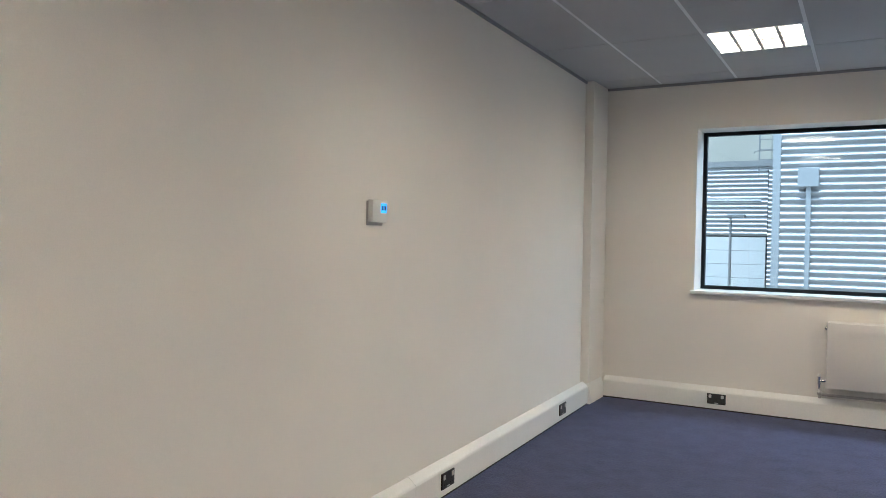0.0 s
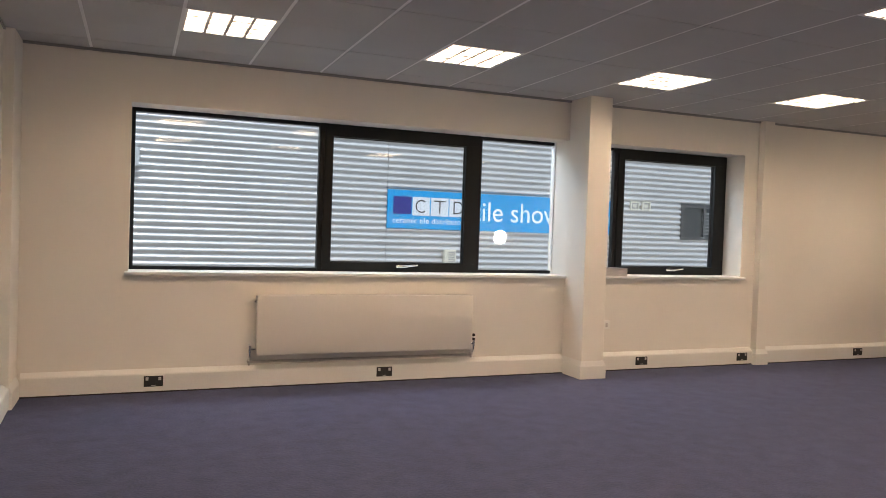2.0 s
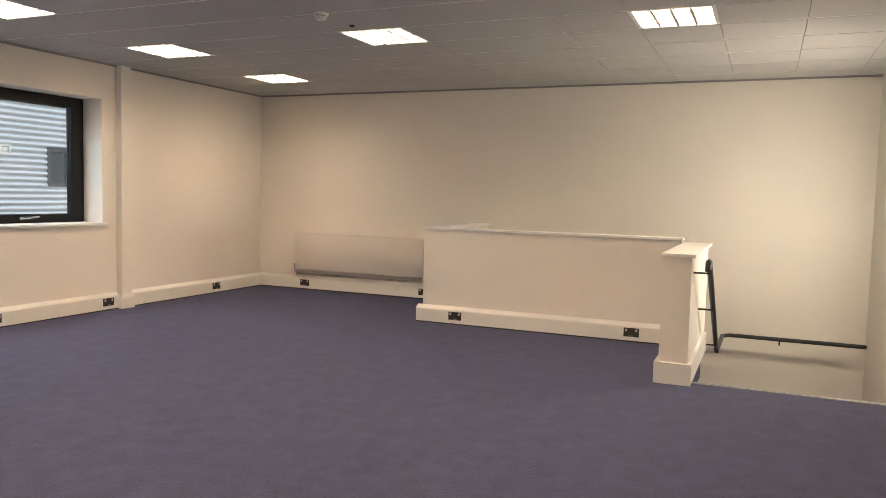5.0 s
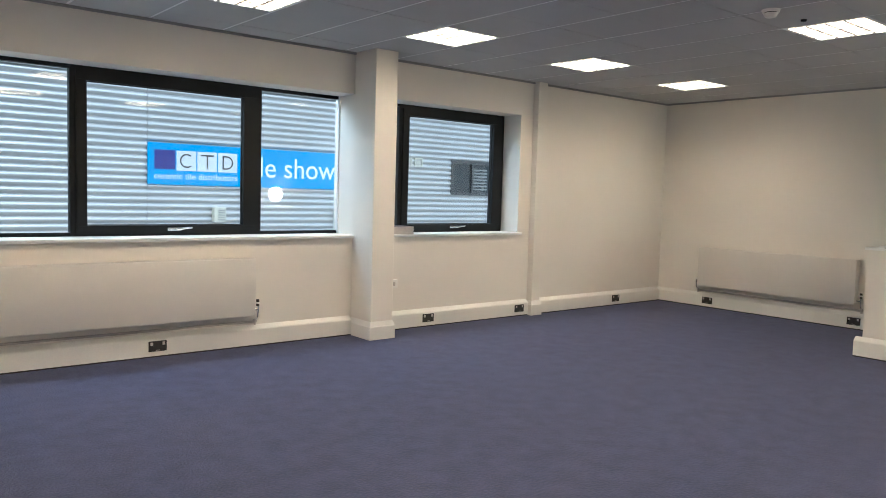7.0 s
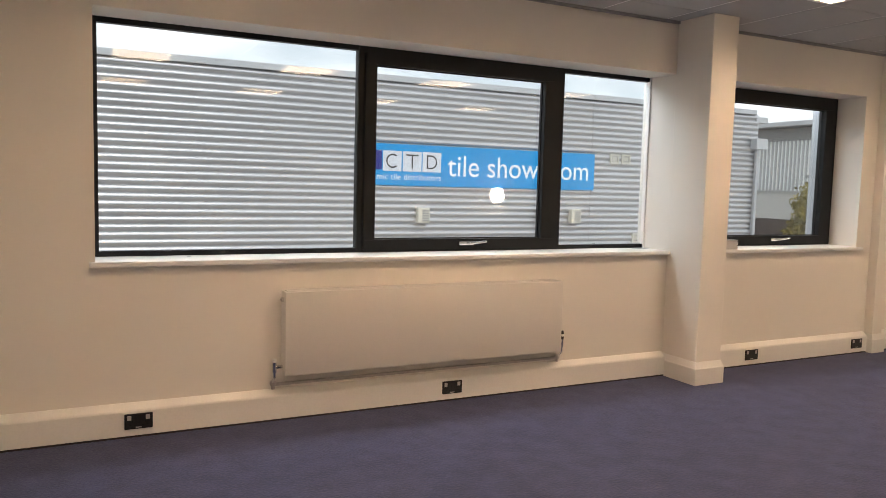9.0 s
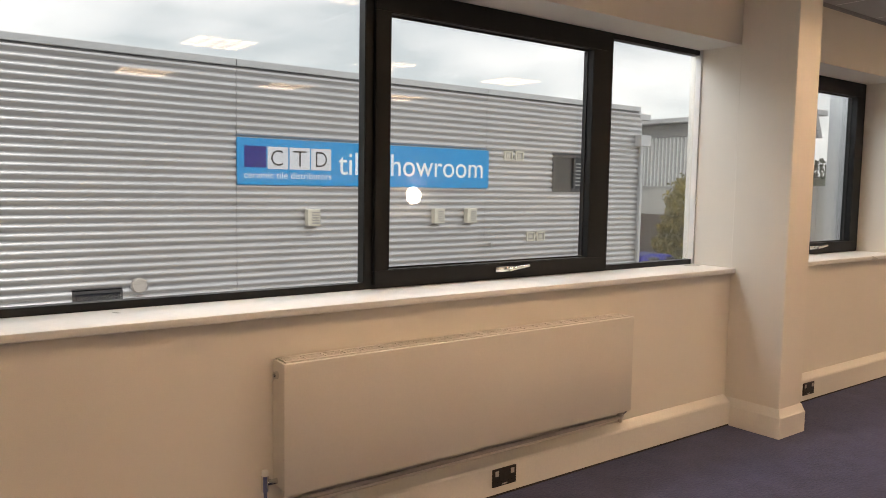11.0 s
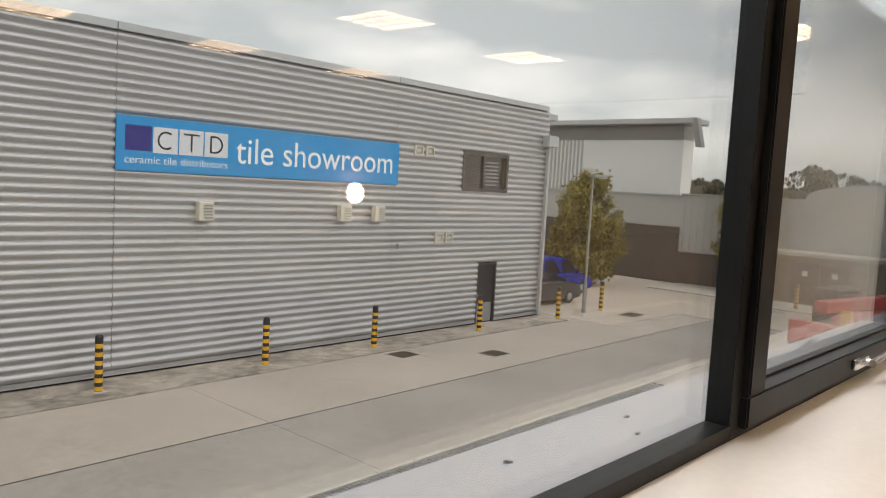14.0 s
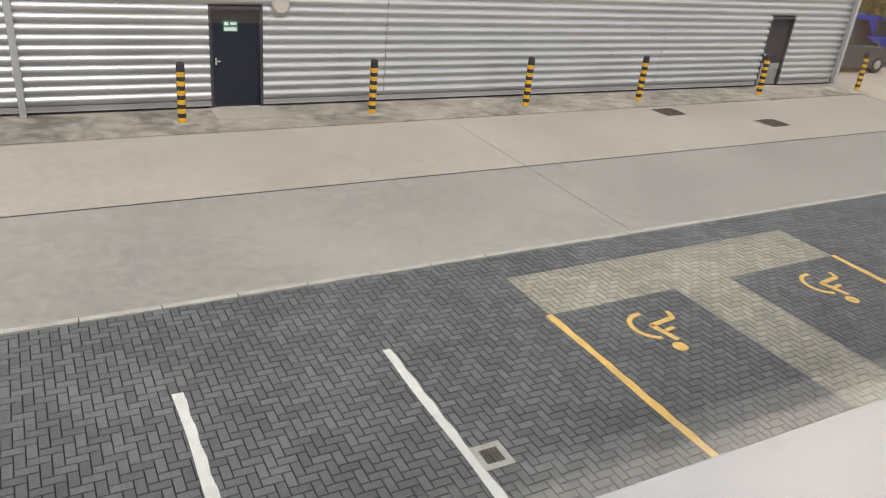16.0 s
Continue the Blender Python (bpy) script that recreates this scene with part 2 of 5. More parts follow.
def struct(name, bm, material, label, category, smooth=False):
    ob = tagged(part(name, bm, material, smooth=smooth), label, category, kind="structure")
    if name in YARD_PARTS:
        ob.matrix_world = YARD
    if name in STAIR_PARTS:
        ob.matrix_world = STAIR
    return ob


# ---- room shell ----
H, XE, YB = 2.715, 9.97, -7.75
W1 = (0.845, 4.885, 0.975, 2.325)
W2 = (5.16, 7.14, 0.975, 2.325)
T = 0.352
struct("wall_north", boxes(
    (-0.2, 0, -0.3, W1[0], T, 3.0), (W1[0], 0, -0.3, W1[1], T, W1[2] - 0.03), (W1[0], 0, W1[3], W1[1], T, 3.0),
    (W1[1], 0, -0.3, W2[0], T, 3.0), (W2[0], 0, -0.3, W2[1], T, W2[2] - 0.03), (W2[0], 0, W2[3], W2[1], T, 3.0),
    (W2[1], 0, -0.3, XE + 0.2, T, 3.0)), M_WALL, "cream painted plaster wall with two wide window openings", "wall")
WEST = pose(-0.008, 0, 0, 0, 0, 1.72)  # the side wall stands a little out of square
west = struct("wall_west", boxes((-0.2, YB - 0.2, -0.3, 0, 0.1, 3.0)), M_WALL, "cream painted plain plaster side wall", "wall")
west.matrix_world = WEST
struct("wall_east", boxes((XE, YB - 0.2, -3.4, XE + 0.2, 0, 3.0)), M_WALL, "cream painted plaster end wall beside the stairs", "wall")
struct("wall_south", boxes((-0.2, YB - 0.2, -3.4, XE, YB, 3.0)), M_WALL, "cream painted plaster back wall", "wall")
struct("floor", boxes((-0.06, YB, -0.3, 6.89, 0, 0), (6.89, -6.215, -0.3, 8.46, 0, 0), (8.46, -3.5, -0.3, XE, 0, 0)), M_CARPET,
       "dark blue short-pile office carpet", "floor")
struct("stair_well_wall", boxes((6.9, YB, -3.4, 7.05, -6.2, -0.3), (7.05, -6.2, -3.4, 8.62, -6.05, -0.3), (8.62, -3.36, -3.4, XE, -3.2, -0.3),
                                (8.5, -6.05, -3.4, 8.62, -3.36, -0.3)), M_WALL, "cream painted wall inside the stairwell", "wall")
struct("stair_well_floor", boxes((6.9, YB, -3.5, XE, -3.2, -3.4)), M_CARPET, "dark carpet at the foot of the stairs", "floor")

# suspended ceiling: square tiles with recessed joints, in one mesh; lamps take some of the places
GX0, GY0 = 1.145, -0.925
LAMP_COLS, LAMP_ROWS = range(5), range(3)
lamp_cells = {(3 * i, 4 * j) for i in LAMP_COLS for j in LAMP_ROWS if i < 4 or j == 0}
bm = bmesh.new()
for i in range(-3, 16):
    for j in range(-2, 13):
        x0, x1 = GX0 + 0.6 * i, GX0 + 0.6 * (i + 1)
        y1, y0 = GY0 - 0.6 * j, GY0 - 0.6 * (j + 1)
        x0, x1, y0, y1 = max(x0, -0.05), min(x1, XE), max(y0, YB), min(y1, 0.0)
        if x1 - x0 < 0.02 or y1 - y0 < 0.02 or (i, j) in lamp_cells:
            continue
        dz = 0.0012 * math.sin(i * 7.3 + j * 3.1)
        top = [bm.verts.new(p) for p in ((x0 + 0.011, y0 + 0.0025, H + dz), (x1 - 0.011, y0 + 0.0025, H), (x1 - 0.011, y1 - 0.0025, H + dz), (x0 + 0.011, y1 - 0.0025, H))]
        up = [bm.verts.new((v.co.x, v.co.y, H + 0.014)) for v in top]
        bm.faces.new(top[::-1])
        for k in range(4):
            bm.faces.new((top[k], top[(k + 1) % 4], up[(k + 1) % 4], up[k]))
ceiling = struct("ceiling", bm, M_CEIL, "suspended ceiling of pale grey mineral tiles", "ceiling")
struct("ceiling_slab", boxes((-0.2, YB - 0.2, H + 0.06, XE + 0.2, T, 3.0)), M_GAPSHADE, "slab coloured near-black as the dark void above the ceiling tiles", "ceiling")
bm = bmesh.new()
for i in range(-1, 16):
    x = GX0 + 0.6 * i
    box(bm, x - 0.011, YB, H + 0.002, x + 0.011, 0, H + 0.012)
struct("ceiling_grid", bm, M_GRIDBAR, "white metal tee bars between the ceiling tiles", "ceiling grid")
bm = boxes((-0.03, -0.02, H - 0.02, 4.88, 0.0, H + 0.002), (5.18, -0.02, H - 0.02, XE, 0, H + 0.002), (XE - 0.02, YB, H - 0.02, XE, -0.02, H + 0.002))
struct("trim_ceiling_edge_west", boxes((0.0, YB, H - 0.02, 0.012, -0.37, H + 0.002)), M_GREYMETAL, "grey metal angle trim along the ceiling edge", "trim").matrix_world = WEST
struct("trim_ceiling_edge", bm, M_GREYMETAL, "grey metal angle trim round the ceiling edge", "trim")


def ceiling_light():
    """A square recessed lamp with a deep four by four louvre."""
    li = thing("ceiling_light", "square recessed ceiling light with a lit white louvre grid", "ceiling light", group="ceiling lights")
    bm = boxes((0, 0, 0.0, 0.6, 0.028, 0.055), (0, 0.572, 0.0, 0.6, 0.6, 0.055), (0, 0.028, 0.0, 0.028, 0.572, 0.055), (0.572, 0.028, 0.0, 0.6, 0.572, 0.055))
    part("frame", bm, M_GRIDBAR, li)
    part("diffuser", boxes((0.029, 0.029, 0.047, 0.571, 0.571, 0.053)), M_LAMP, li, "glowing warm white diffuser")
    bm = bmesh.new()
    for k in range(1, 4):
        c = 0.028 + 0.136 * k
        box(bm, c - 0.010, 0.028, -0.002, c + 0.010, 0.572, 0.044)
        for s in range(4):
            a = 0.028 + 0.136 * s
            box(bm, a + 0.0105, c - 0.010, -0.002, a + 0.1255, c + 0.010, 0.044)
    part("louvre", bm, M_LOUVRE, li)
    return li


light0 = ceiling_light()
light0.matrix_world = pose(GX0, GY0 - 0.6, H)
for i in LAMP_COLS:
    for j in LAMP_ROWS:
        if (i, j) != (0, 0) and (i < 4 or j == 0):
            copy_thing(light0, pose(GX0 + 1.8 * i, GY0 - 0.6 - 2.4 * j, H))

# columns and pillar boxings
struct("pillar", boxes((4.88, -0.357, 0, 5.13, -0.001, H - 0.001), bevel=0.006), M_WALL, "cream painted square pillar between the windows", "pillar")
struct("corner_column", boxes((-0.05, -0.40, 0, 0.075, -0.001, H - 0.001), bevel=0.004), M_WALL, "cream painted boxed column in the corner", "column")
struct("wall_column", boxes((7.33, -0.085, 0, 7.47, -0.001, H - 0.001), bevel=0.004), M_WALL, "shallow cream painted boxed column", "column")


# ---- windows ----
YF = 0.28


def fixed_frame(bm, x0, x1, z0, z1, w, y0, y1, wl=None, wr=None):
    """Four bars of a frame; wl and wr widen or narrow its two uprights."""
    wl, wr = w if wl is None else wl, w if wr is None else wr
    box(bm, x0, y0, z0, x1, y1, z0 + w)
    box(bm, x0, y0, z1 - w, x1, y1, z1)
    box(bm, x0, y0, z0 + w, x0 + wl, y1, z1 - w)
    box(bm, x1 - wr, y0, z0 + w, x1, y1, z1 - w)


def casement(win, x0, x1, z0, z1):
    """An opening light: outer frame, sash, gasket, pane and handle."""
    bm = bmesh.new()
    fixed_frame(bm, x0, x1, z0, z1, 0.045, YF, YF + 0.05)
    part("window_frame", bm, M_FRAME, win)
    bm = bmesh.new()
    sx0, sx1, sz0, sz1 = x0 + 0.04, x1 - 0.05, z0 + 0.018, z1 - 0.045
    fixed_frame(bm, sx0, sx1, sz0, sz1, 0.068, YF - 0.018, YF + 0.06, 0.082, 0.122)
    bmesh.ops.bevel(bm, geom=bm.edges[:], offset=0.004, segments=2, affect="EDGES")
    sash = part("sash", bm, M_FRAME, win, "black aluminium opening sash")
    gx0, gx1, gz0, gz1 = sx0 + 0.082, sx1 - 0.122, sz0 + 0.068, sz1 - 0.068
    bm = bmesh.new()
    fixed_frame(bm, gx0 - 0.002, gx1 + 0.002, gz0 - 0.002, gz1 + 0.002, 0.009, YF + 0.024, YF + 0.038)
    part("gasket", bm, M_RUBBER, sash)
    pane = part("pane", boxes((gx0 - 0.002, YF + 0.040, gz0 - 0.002, gx1 + 0.002, YF + 0.044, gz1 + 0.002)), M_GLASS, sash)
    pane.visible_shadow = False
    outer = part("outer_pane", boxes((gx0 - 0.002, YF + 0.054, gz0 - 0.002, gx1 + 0.002, YF + 0.058, gz1 + 0.002)), M_GLASS, sash)
    outer.visible_shadow = False
    xc = (x0 + x1) / 2 + 0.03
    yh = YF - 0.018
    bm = boxes((xc - 0.085, yh - 0.016, sz0 + 0.022, xc + 0.035, yh, sz0 + 0.05), bevel=0.004)
    cyl(bm, (xc, yh - 0.016, sz0 + 0.036), (xc, yh - 0.036, sz0 + 0.036), 0.011)
    cyl(bm, (xc - 0.015, yh - 0.036, sz0 + 0.036), (xc + 0.12, yh - 0.042, sz0 + 0.05), 0.011, r2=0.007)
    part("handle", bm, M_CHROME, sash, "chrome window handle", smooth=True)


def fixed_light(win, x0, x1, z0, z1, wl, wr, w=0.03):
    bm = bmesh.new()
    fixed_frame(bm, x0, x1, z0, z1, w, YF, YF + 0.05, wl, wr)
    part("window_frame", bm, M_FRAME, win)
    pane = part("pane", boxes((x0 + wl - 0.002, YF + 0.026, z0 + w - 0.004, x1 - wr + 0.002, YF + 0.030, z1 - w + 0.004)), M_GLASS, win)
    pane.visible_shadow = False
    outer = part("outer_pane", boxes((x0 + wl - 0.002, YF + 0.045, z0 + w - 0.004, x1 - wr + 0.002, YF + 0.049, z1 - w + 0.004)), M_GLASS, win)
    outer.visible_shadow = False


def window_sill(win, x0, x1, z):
    bm = boxes((x0, -0.035, z - 0.03, x1, YF + 0.02, z), bevel=0.006)
    part("window_sill", bm, M_GLOSS, win, "white gloss window board", smooth=True)


win1 = thing("window_1", "wide black aluminium window with an opening centre sash", "window", kind="structure")
fixed_light(win1, W1[0], 2.428, W1[2], W1[3], 0.03, 0.004)
casement(win1, 2.43, 4.05, W1[2], W1[3])
fixed_light(win1, 4.052, W1[1] + 0.03, W1[2], W1[3], 0.004, 0.0295)
part("bead", boxes((W1[1] - 0.012, YF - 0.012, W1[2], W1[1] + 0.001, YF + 0.024, W1[3])), M_GLOSS, win1, "white plastic edge bead")
window_sill(win1, W1[0] - 0.03, W1[1] - 0.002, W1[2])
win2 = thing("window_2", "black aluminium window with an opening sash beside the pillar", "window", kind="structure")
fixed_light(win2, W2[0], 5.62, W2[2], W2[3], 0.03, 0.004)
casement(win2, 5.622, W2[1], W2[2], W2[3])
window_sill(win2, W2[0] + 0.002, W2[1] + 0.05, W2[2])


# ---- skirting trunking ----
def trunk_profile(sign, base):
    """Cross-section of dado trunking standing off a wall; sign gives the way it stands out."""
    return [(base, 0.012), (base + sign * 0.052, 0.012), (base + sign * 0.052, 0.146), (base + sign * 0.047, 0.156), (base + sign * 0.008, 0.186), (base, 0.186)]


def trunking(axis, sign, base, a, b):
    # solid strip whose black colour paints the shadow line at the carpet
    gap = [(base, 0.0), (base + sign * 0.049, 0.0), (base + sign * 0.049, 0.0119), (base, 0.0119)]
    struct("trim_floor_gap", prism(gap, axis, a, b), M_GAPSHADE, "near-black strip painted as the shadow line under the trunking", "trim")
    return struct("baseboard", prism(trunk_profile(sign, base), axis, a, b), M_PVC, "white plastic skirting trunking", "trunking")


trunking("x", -1, -0.001, 0.101, 4.859)
trunking("x", -1, -0.001, 5.152, 7.309)
trunking("x", -1, -0.001, 7.491, XE - 0.055)
trunking("y", 1, 0.025, YB, -0.43).matrix_world = WEST
bpy.data.objects["trim_floor_gap.003"].matrix_world = WEST
trunking("y", -1, XE - 0.001, -3.335, 0.0)
trunking("y", -1, 8.529 - 0.16, -6.01, -3.285)
trunking("x", 1, -3.339, 8.38, XE - 0.055)


def skirting(name, x0, y0, x1, y1, t=0.02):
    """Painted skirting round a pillar foot, x0 to y1 being the pillar's own outline, with a sloping top."""
    bm = bmesh.new()
    rings = [[bm.verts.new((x, y, z)) for x, y in ((x0 - e, y0 - e), (x1 + e, y0 - e), (x1 + e, y1), (x0 - e, y1))] for e, z in ((t, 0.0), (t, 0.122), (t - 0.004, 0.130), (0.002, 0.172))]
    for lo, hi in zip(rings, rings[1:]):
        for k in range(4):
            bm.faces.new((lo[k], lo[(k + 1) % 4], hi[(k + 1) % 4], hi[k]))
    bm.faces.new(rings[-1])
    bm.faces.new(rings[0][::-1])
    struct("baseboard_" + name, bm, M_PVC, "white painted skirting round a pillar foot", "skirting")


skirting("pillar", 4.88, -0.357, 5.13, -0.002)
skirting("corner", -0.02, -0.40, 0.075, -0.054, 0.025)
skirting("column", 7.33, -0.085, 7.47, -0.002)

# ---- half-height walls round the stairwell ----
struct("half_wall_long", boxes((8.53, -5.99, 0, 8.62, -3.325, 0.998)), M_WALL, "low cream painted wall guarding the stairwell", "wall")
struct("half_wall_return", boxes((8.62, -3.485, 0, XE + 0.2, -3.325, 0.998)), M_WALL, "low cream painted return wall", "wall")
struct("half_wall_end", boxes((6.955, -6.22, 0, 8.62, -6.01, 0.955)), M_WALL, "low cream painted wall at the head of the stairs", "wall")
struct("trim_half_wall", boxes((8.505, -6.00, 0.998, 8.66, -3.30, 1.022), bevel=0.004), M_GLOSS, "white capping board on the low wall", "trim")
struct("trim_half_wall_return", boxes((8.66, -3.515, 0.998, XE + 0.2, -3.30, 1.022), bevel=0.004), M_GLOSS, "white capping board on the low wall", "trim")
struct("trim_half_wall_end", boxes((6.925, -6.25, 0.955, 8.66, -6.0, 0.98), bevel=0.004), M_GLOSS, "white capping board on the low wall", "trim")
struct("baseboard_end", boxes((6.92, -6.25, 0, 8.47, -6.22, 0.16), (6.92, -6.22, 0, 6.955, -6.01, 0.16), (6.92, -6.01, 0, 8.47, -5.98, 0.16)), M_PVC, "white painted skirting on the low wall", "skirting")

# ---- yard ----
G = -3.39
struct("ground", boxes((-400, T + 0.02, G - 0.4, 500, 900, G - 0.06)), M_GROUND, "grey concrete yard reaching into the distance", "ground")
struct("road_near", boxes((-30, 8.76, G - 0.06, 9.493, 11.925, G), (9.507, 8.76, G - 0.06, 45, 11.925, G), (19.2, T + 0.02, G - 0.06, 45, 8.655, G - 0.001)), M_CONCNEAR, "grey concrete roadway slabs", "road")
struct("road_joint", boxes((-30, 11.925, G - 0.05, 30, 11.975, G - 0.006), (30, 11.935, G - 0.05, 45, 11.965, G - 0.006), (9.493, 8.76, G - 0.05, 9.507, 11.935, G - 0.006), (9.493, 11.965, G - 0.05, 9.507, 15.2, G - 0.006)), M_JOINT, "dark joints between the road slabs", "road joint")
struct("road", boxes((-30, 11.975, G - 0.06, 9.493, 15.2, G - 0.001), (9.507, 11.975, G - 0.06, 45, 15.2, G - 0.001),
                     (25.3, 15.2, G - 0.06, 45, 60, G - 0.002)), M_CONC, "pale brushed concrete roadway slabs", "road")
struct("pavement", boxes((-30, 15.22, G - 0.06, 25.3, 17.3, G + 0.02)), M_CONC2, "stained concrete apron along the warehouse wall", "pavement")
bm = bmesh.new()
k = -30.0
while k < 45:
    box(bm, k + 0.006, 8.66, G - 0.06, k + 0.909, 8.75, G + 0.012 + 0.004 * math.sin(k * 5))
    k += 0.915
struct("kerb", bm, M_KERB, "worn pale concrete channel kerb", "kerb")
struct("paving_bed", boxes((-30, 0.3, G - 0.06, 19.1, 8.655, G - 0.012)), M_JOINT, "dark jointing sand under the block paving", "paving")

# ---- room things ----
def radiator():
    """Flat-fronted panel radiator, 1.97 m long: front, back, end caps, top grille, brackets, vent plug and valves."""
    L, z0, z1 = 1.975, 0.285, 0.79
    r = thing("radiator", "long white flat-fronted panel radiator on the wall", "radiator", group="wall radiators")
    part("front_panel", boxes((0, -0.138, z0, L, -0.118, z1 - 0.004), bevel=0.005), M_RAD, r, smooth=True)
    part("back_panel", boxes((0.03, -0.05, z0 + 0.01, L - 0.03, -0.035, z1 - 0.03)), M_RAD, r)
    bm = bmesh.new()
    for k in range(48):
        x = 0.06 + k * (L - 0.12) / 47
        box(bm, x - 0.004, -0.117, z0 + 0.03, x + 0.004, -0.051, z1 - 0.05)
    part("fins", bm, M_RAD, r)
    for x0 in (0.002, L - 0.014):
        part("end_cap", boxes((x0, -0.117, z0 + 0.02, x0 + 0.012, -0.03, z1 - 0.004), bevel=0.003), M_RAD, r)
    bm = boxes((0.015, -0.117, z1 - 0.012, L - 0.015, -0.103, z1), (0.015, -0.044, z1 - 0.012, L - 0.015, -0.030, z1))
    for k in range(8):
        y = -0.097 + k * 0.0068
        box(bm, 0.03, y, z1 - 0.008, L - 0.03, y + 0.0026, z1 - 0.002)
    for k in range(23):
        x = 0.02 + k * (L - 0.06) / 22
        w = 0.03 if k == 11 else 0.006
        box(bm, x, -0.102, z1 - 0.0075, x + w, -0.045, z1 - 0.0005)
    part("top_grille", bm, M_RAD, r, "slotted top grille")
    bm = bmesh.new()
    cyl(bm, (-0.012, -0.075, z1 - 0.055), (0.003, -0.075, z1 - 0.055), 0.014)
    cyl(bm, (-0.018, -0.075, z1 - 0.055), (-0.012, -0.075, z1 - 0.055), 0.007, 8)
    part("vent_plug", bm, M_CHROME, r, "chrome bleed plug", smooth=True)
    for x, s in ((-0.03, -1), (L + 0.03, 1)):
        bm = bmesh.new()
        zc = z0 + 0.045
        cyl(bm, (x - s * 0.03, -0.075, zc), (x + s * 0.018, -0.075, zc), 0.011)
        cyl(bm, (x + s * 0.018, -0.075, zc - 0.03), (x + s * 0.018, -0.075, zc + 0.03), 0.013)
        cyl(bm, (x + s * 0.018, -0.075, zc - 0.06), (x + s * 0.018, -0.075, zc - 0.03), 0.008)
        cyl(bm, (x + s * 0.018, -0.075, zc - 0.06), (x + s * 0.018, -0.028, zc - 0.115), 0.008)
        v = part("valve", bm, M_CHROME, r, "chrome radiator valve", smooth=True)
        bm = bmesh.new()
        if s > 0:
            cyl(bm, (x + 0.018, -0.075, zc + 0.03), (x + 0.018, -0.075, zc + 0.05), 0.014)
            cyl(bm, (x + 0.018, -0.075, zc + 0.066), (x + 0.018, -0.075, zc + 0.09), 0.015, r2=0.012)
            part("valve_head", bm, M_SOCKET, v, "dark thermostatic valve head", smooth=True)
            bm = bmesh.new()
            cyl(bm, (x + 0.018, -0.075, zc + 0.05), (x + 0.018, -0.075, zc + 0.066), 0.0145)
            part("valve_ring", bm, M_PVC, v, "white ring on the valve head", smooth=True)
        else:
            cyl(bm, (x - 0.018, -0.075, zc + 0.03), (x - 0.018, -0.075, zc + 0.05), 0.013, r2=0.011)
            part("valve_head", bm, M_PVC, v, "white plastic valve cap", smooth=True)
    for x in (0.3, L - 0.33):
        part("bracket", boxes((x, -0.036, z0 + 0.05, x + 0.03, -0.0015, z1 - 0.06)), M_GREYMETAL, r)
    bm = bmesh.new()
    cyl(bm, (-0.04, -0.03, 0.215), (L + 0.04, -0.03, 0.215), 0.011, 10)
    for x in (-0.045, L + 0.045):
        cyl(bm, (x, -0.03, 0.215), (x, -0.03, 0.186), 0.011, 10)
    for x in (-0.045, L + 0.045):
        bmesh.ops.create_uvsphere(bm, u_segments=12, v_segments=8, radius=0.02, matrix=Matrix.Translation((x, -0.03, 0.222)))
    part("pipe", bm, M_ROCKER, r, "painted heating pipe along the wall", smooth=True)
    return r


rad0 = radiator()
rad0.matrix_world = pose(1.852, 0.016, 0)
copy_thing(rad0, pose(XE + 0.016, -0.68, 0, 0, 0, -90))


def wall_socket():
    """Double wall socket, 146 x 86 mm, dark plate with two rockers; its back lies at y=0 and it faces -y."""
    s = thing("wall_socket", "dark metal double wall socket in the skirting trunking", "wall socket", group="wall sockets")
    part("plate", boxes((-0.073, -0.009, -0.043, 0.073, 0, 0.043), bevel=0.003), M_SOCKET, s)
    for x in (-0.06, 0.036):
        part("rocker", boxes((x, -0.012, 0.008, x + 0.022, -0.0088, 0.034), bevel=0.002), M_ROCKER, s, "pale rocker switch")
    bm = bmesh.new()
    for c in (-0.033, 0.033):
        for dx, dz, w, h in ((0, 0.006, 0.004, 0.008), (-0.011, -0.014, 0.008, 0.004), (0.011, -0.014, 0.008, 0.004)):
            box(bm, c + dx - w / 2, -0.0096, dz - h / 2 - 0.006, c + dx + w / 2, -0.0088, dz + h / 2 - 0.006)
    tagged(part("pin_holes", bm, M_RUBBER, s), kind="stuff")
    part("label_strip", boxes((-0.016, -0.0096, -0.036, 0.016, -0.0088, -0.030)), M_ROCKER, s)
    return s


s0 = wall_socket()
s0.matrix_world = pose(1.052, -0.053, 0.093)
for x in (3.0, 5.81, 7.16, 8.95):
    copy_thing(s0, pose(x, -0.053, 0.093))
for y in (-1.10, -3.02):
    copy_thing(s0, WEST @ pose(0.077, y, 0.093, 0, 0, 90))
for y in (-0.80, -2.64):
    copy_thing(s0, pose(XE - 0.053, y, 0.093, 0, 0, -90))
for y in (-3.70, -5.54):
    copy_thing(s0, pose(8.317, y - 0.04, 0.093, 0, 0, -90))

joint = struct("trim_trunking_joint", prism([(0.024, 0.012), (0.0775, 0.012), (0.0775, 0.147), (0.0725, 0.1575), (0.033, 0.1875), (0.024, 0.1875)], "y", -3.36, -3.32), M_PVC, "white plastic joint cover on the trunking", "trim")
joint.matrix_world = WEST
spur = thing("fused_outlet", "small white plastic outlet plate on the wall", "wall outlet", (5.38, -0.001, 0.47))
part("plate", boxes((-0.043, -0.028, -0.043, 0.043, 0, 0.043), bevel=0.004), M_PVC, spur)
part("switch", boxes((-0.012, -0.032, -0.02, 0.012, -0.027, 0.02), bevel=0.002), M_ROCKER, spur)

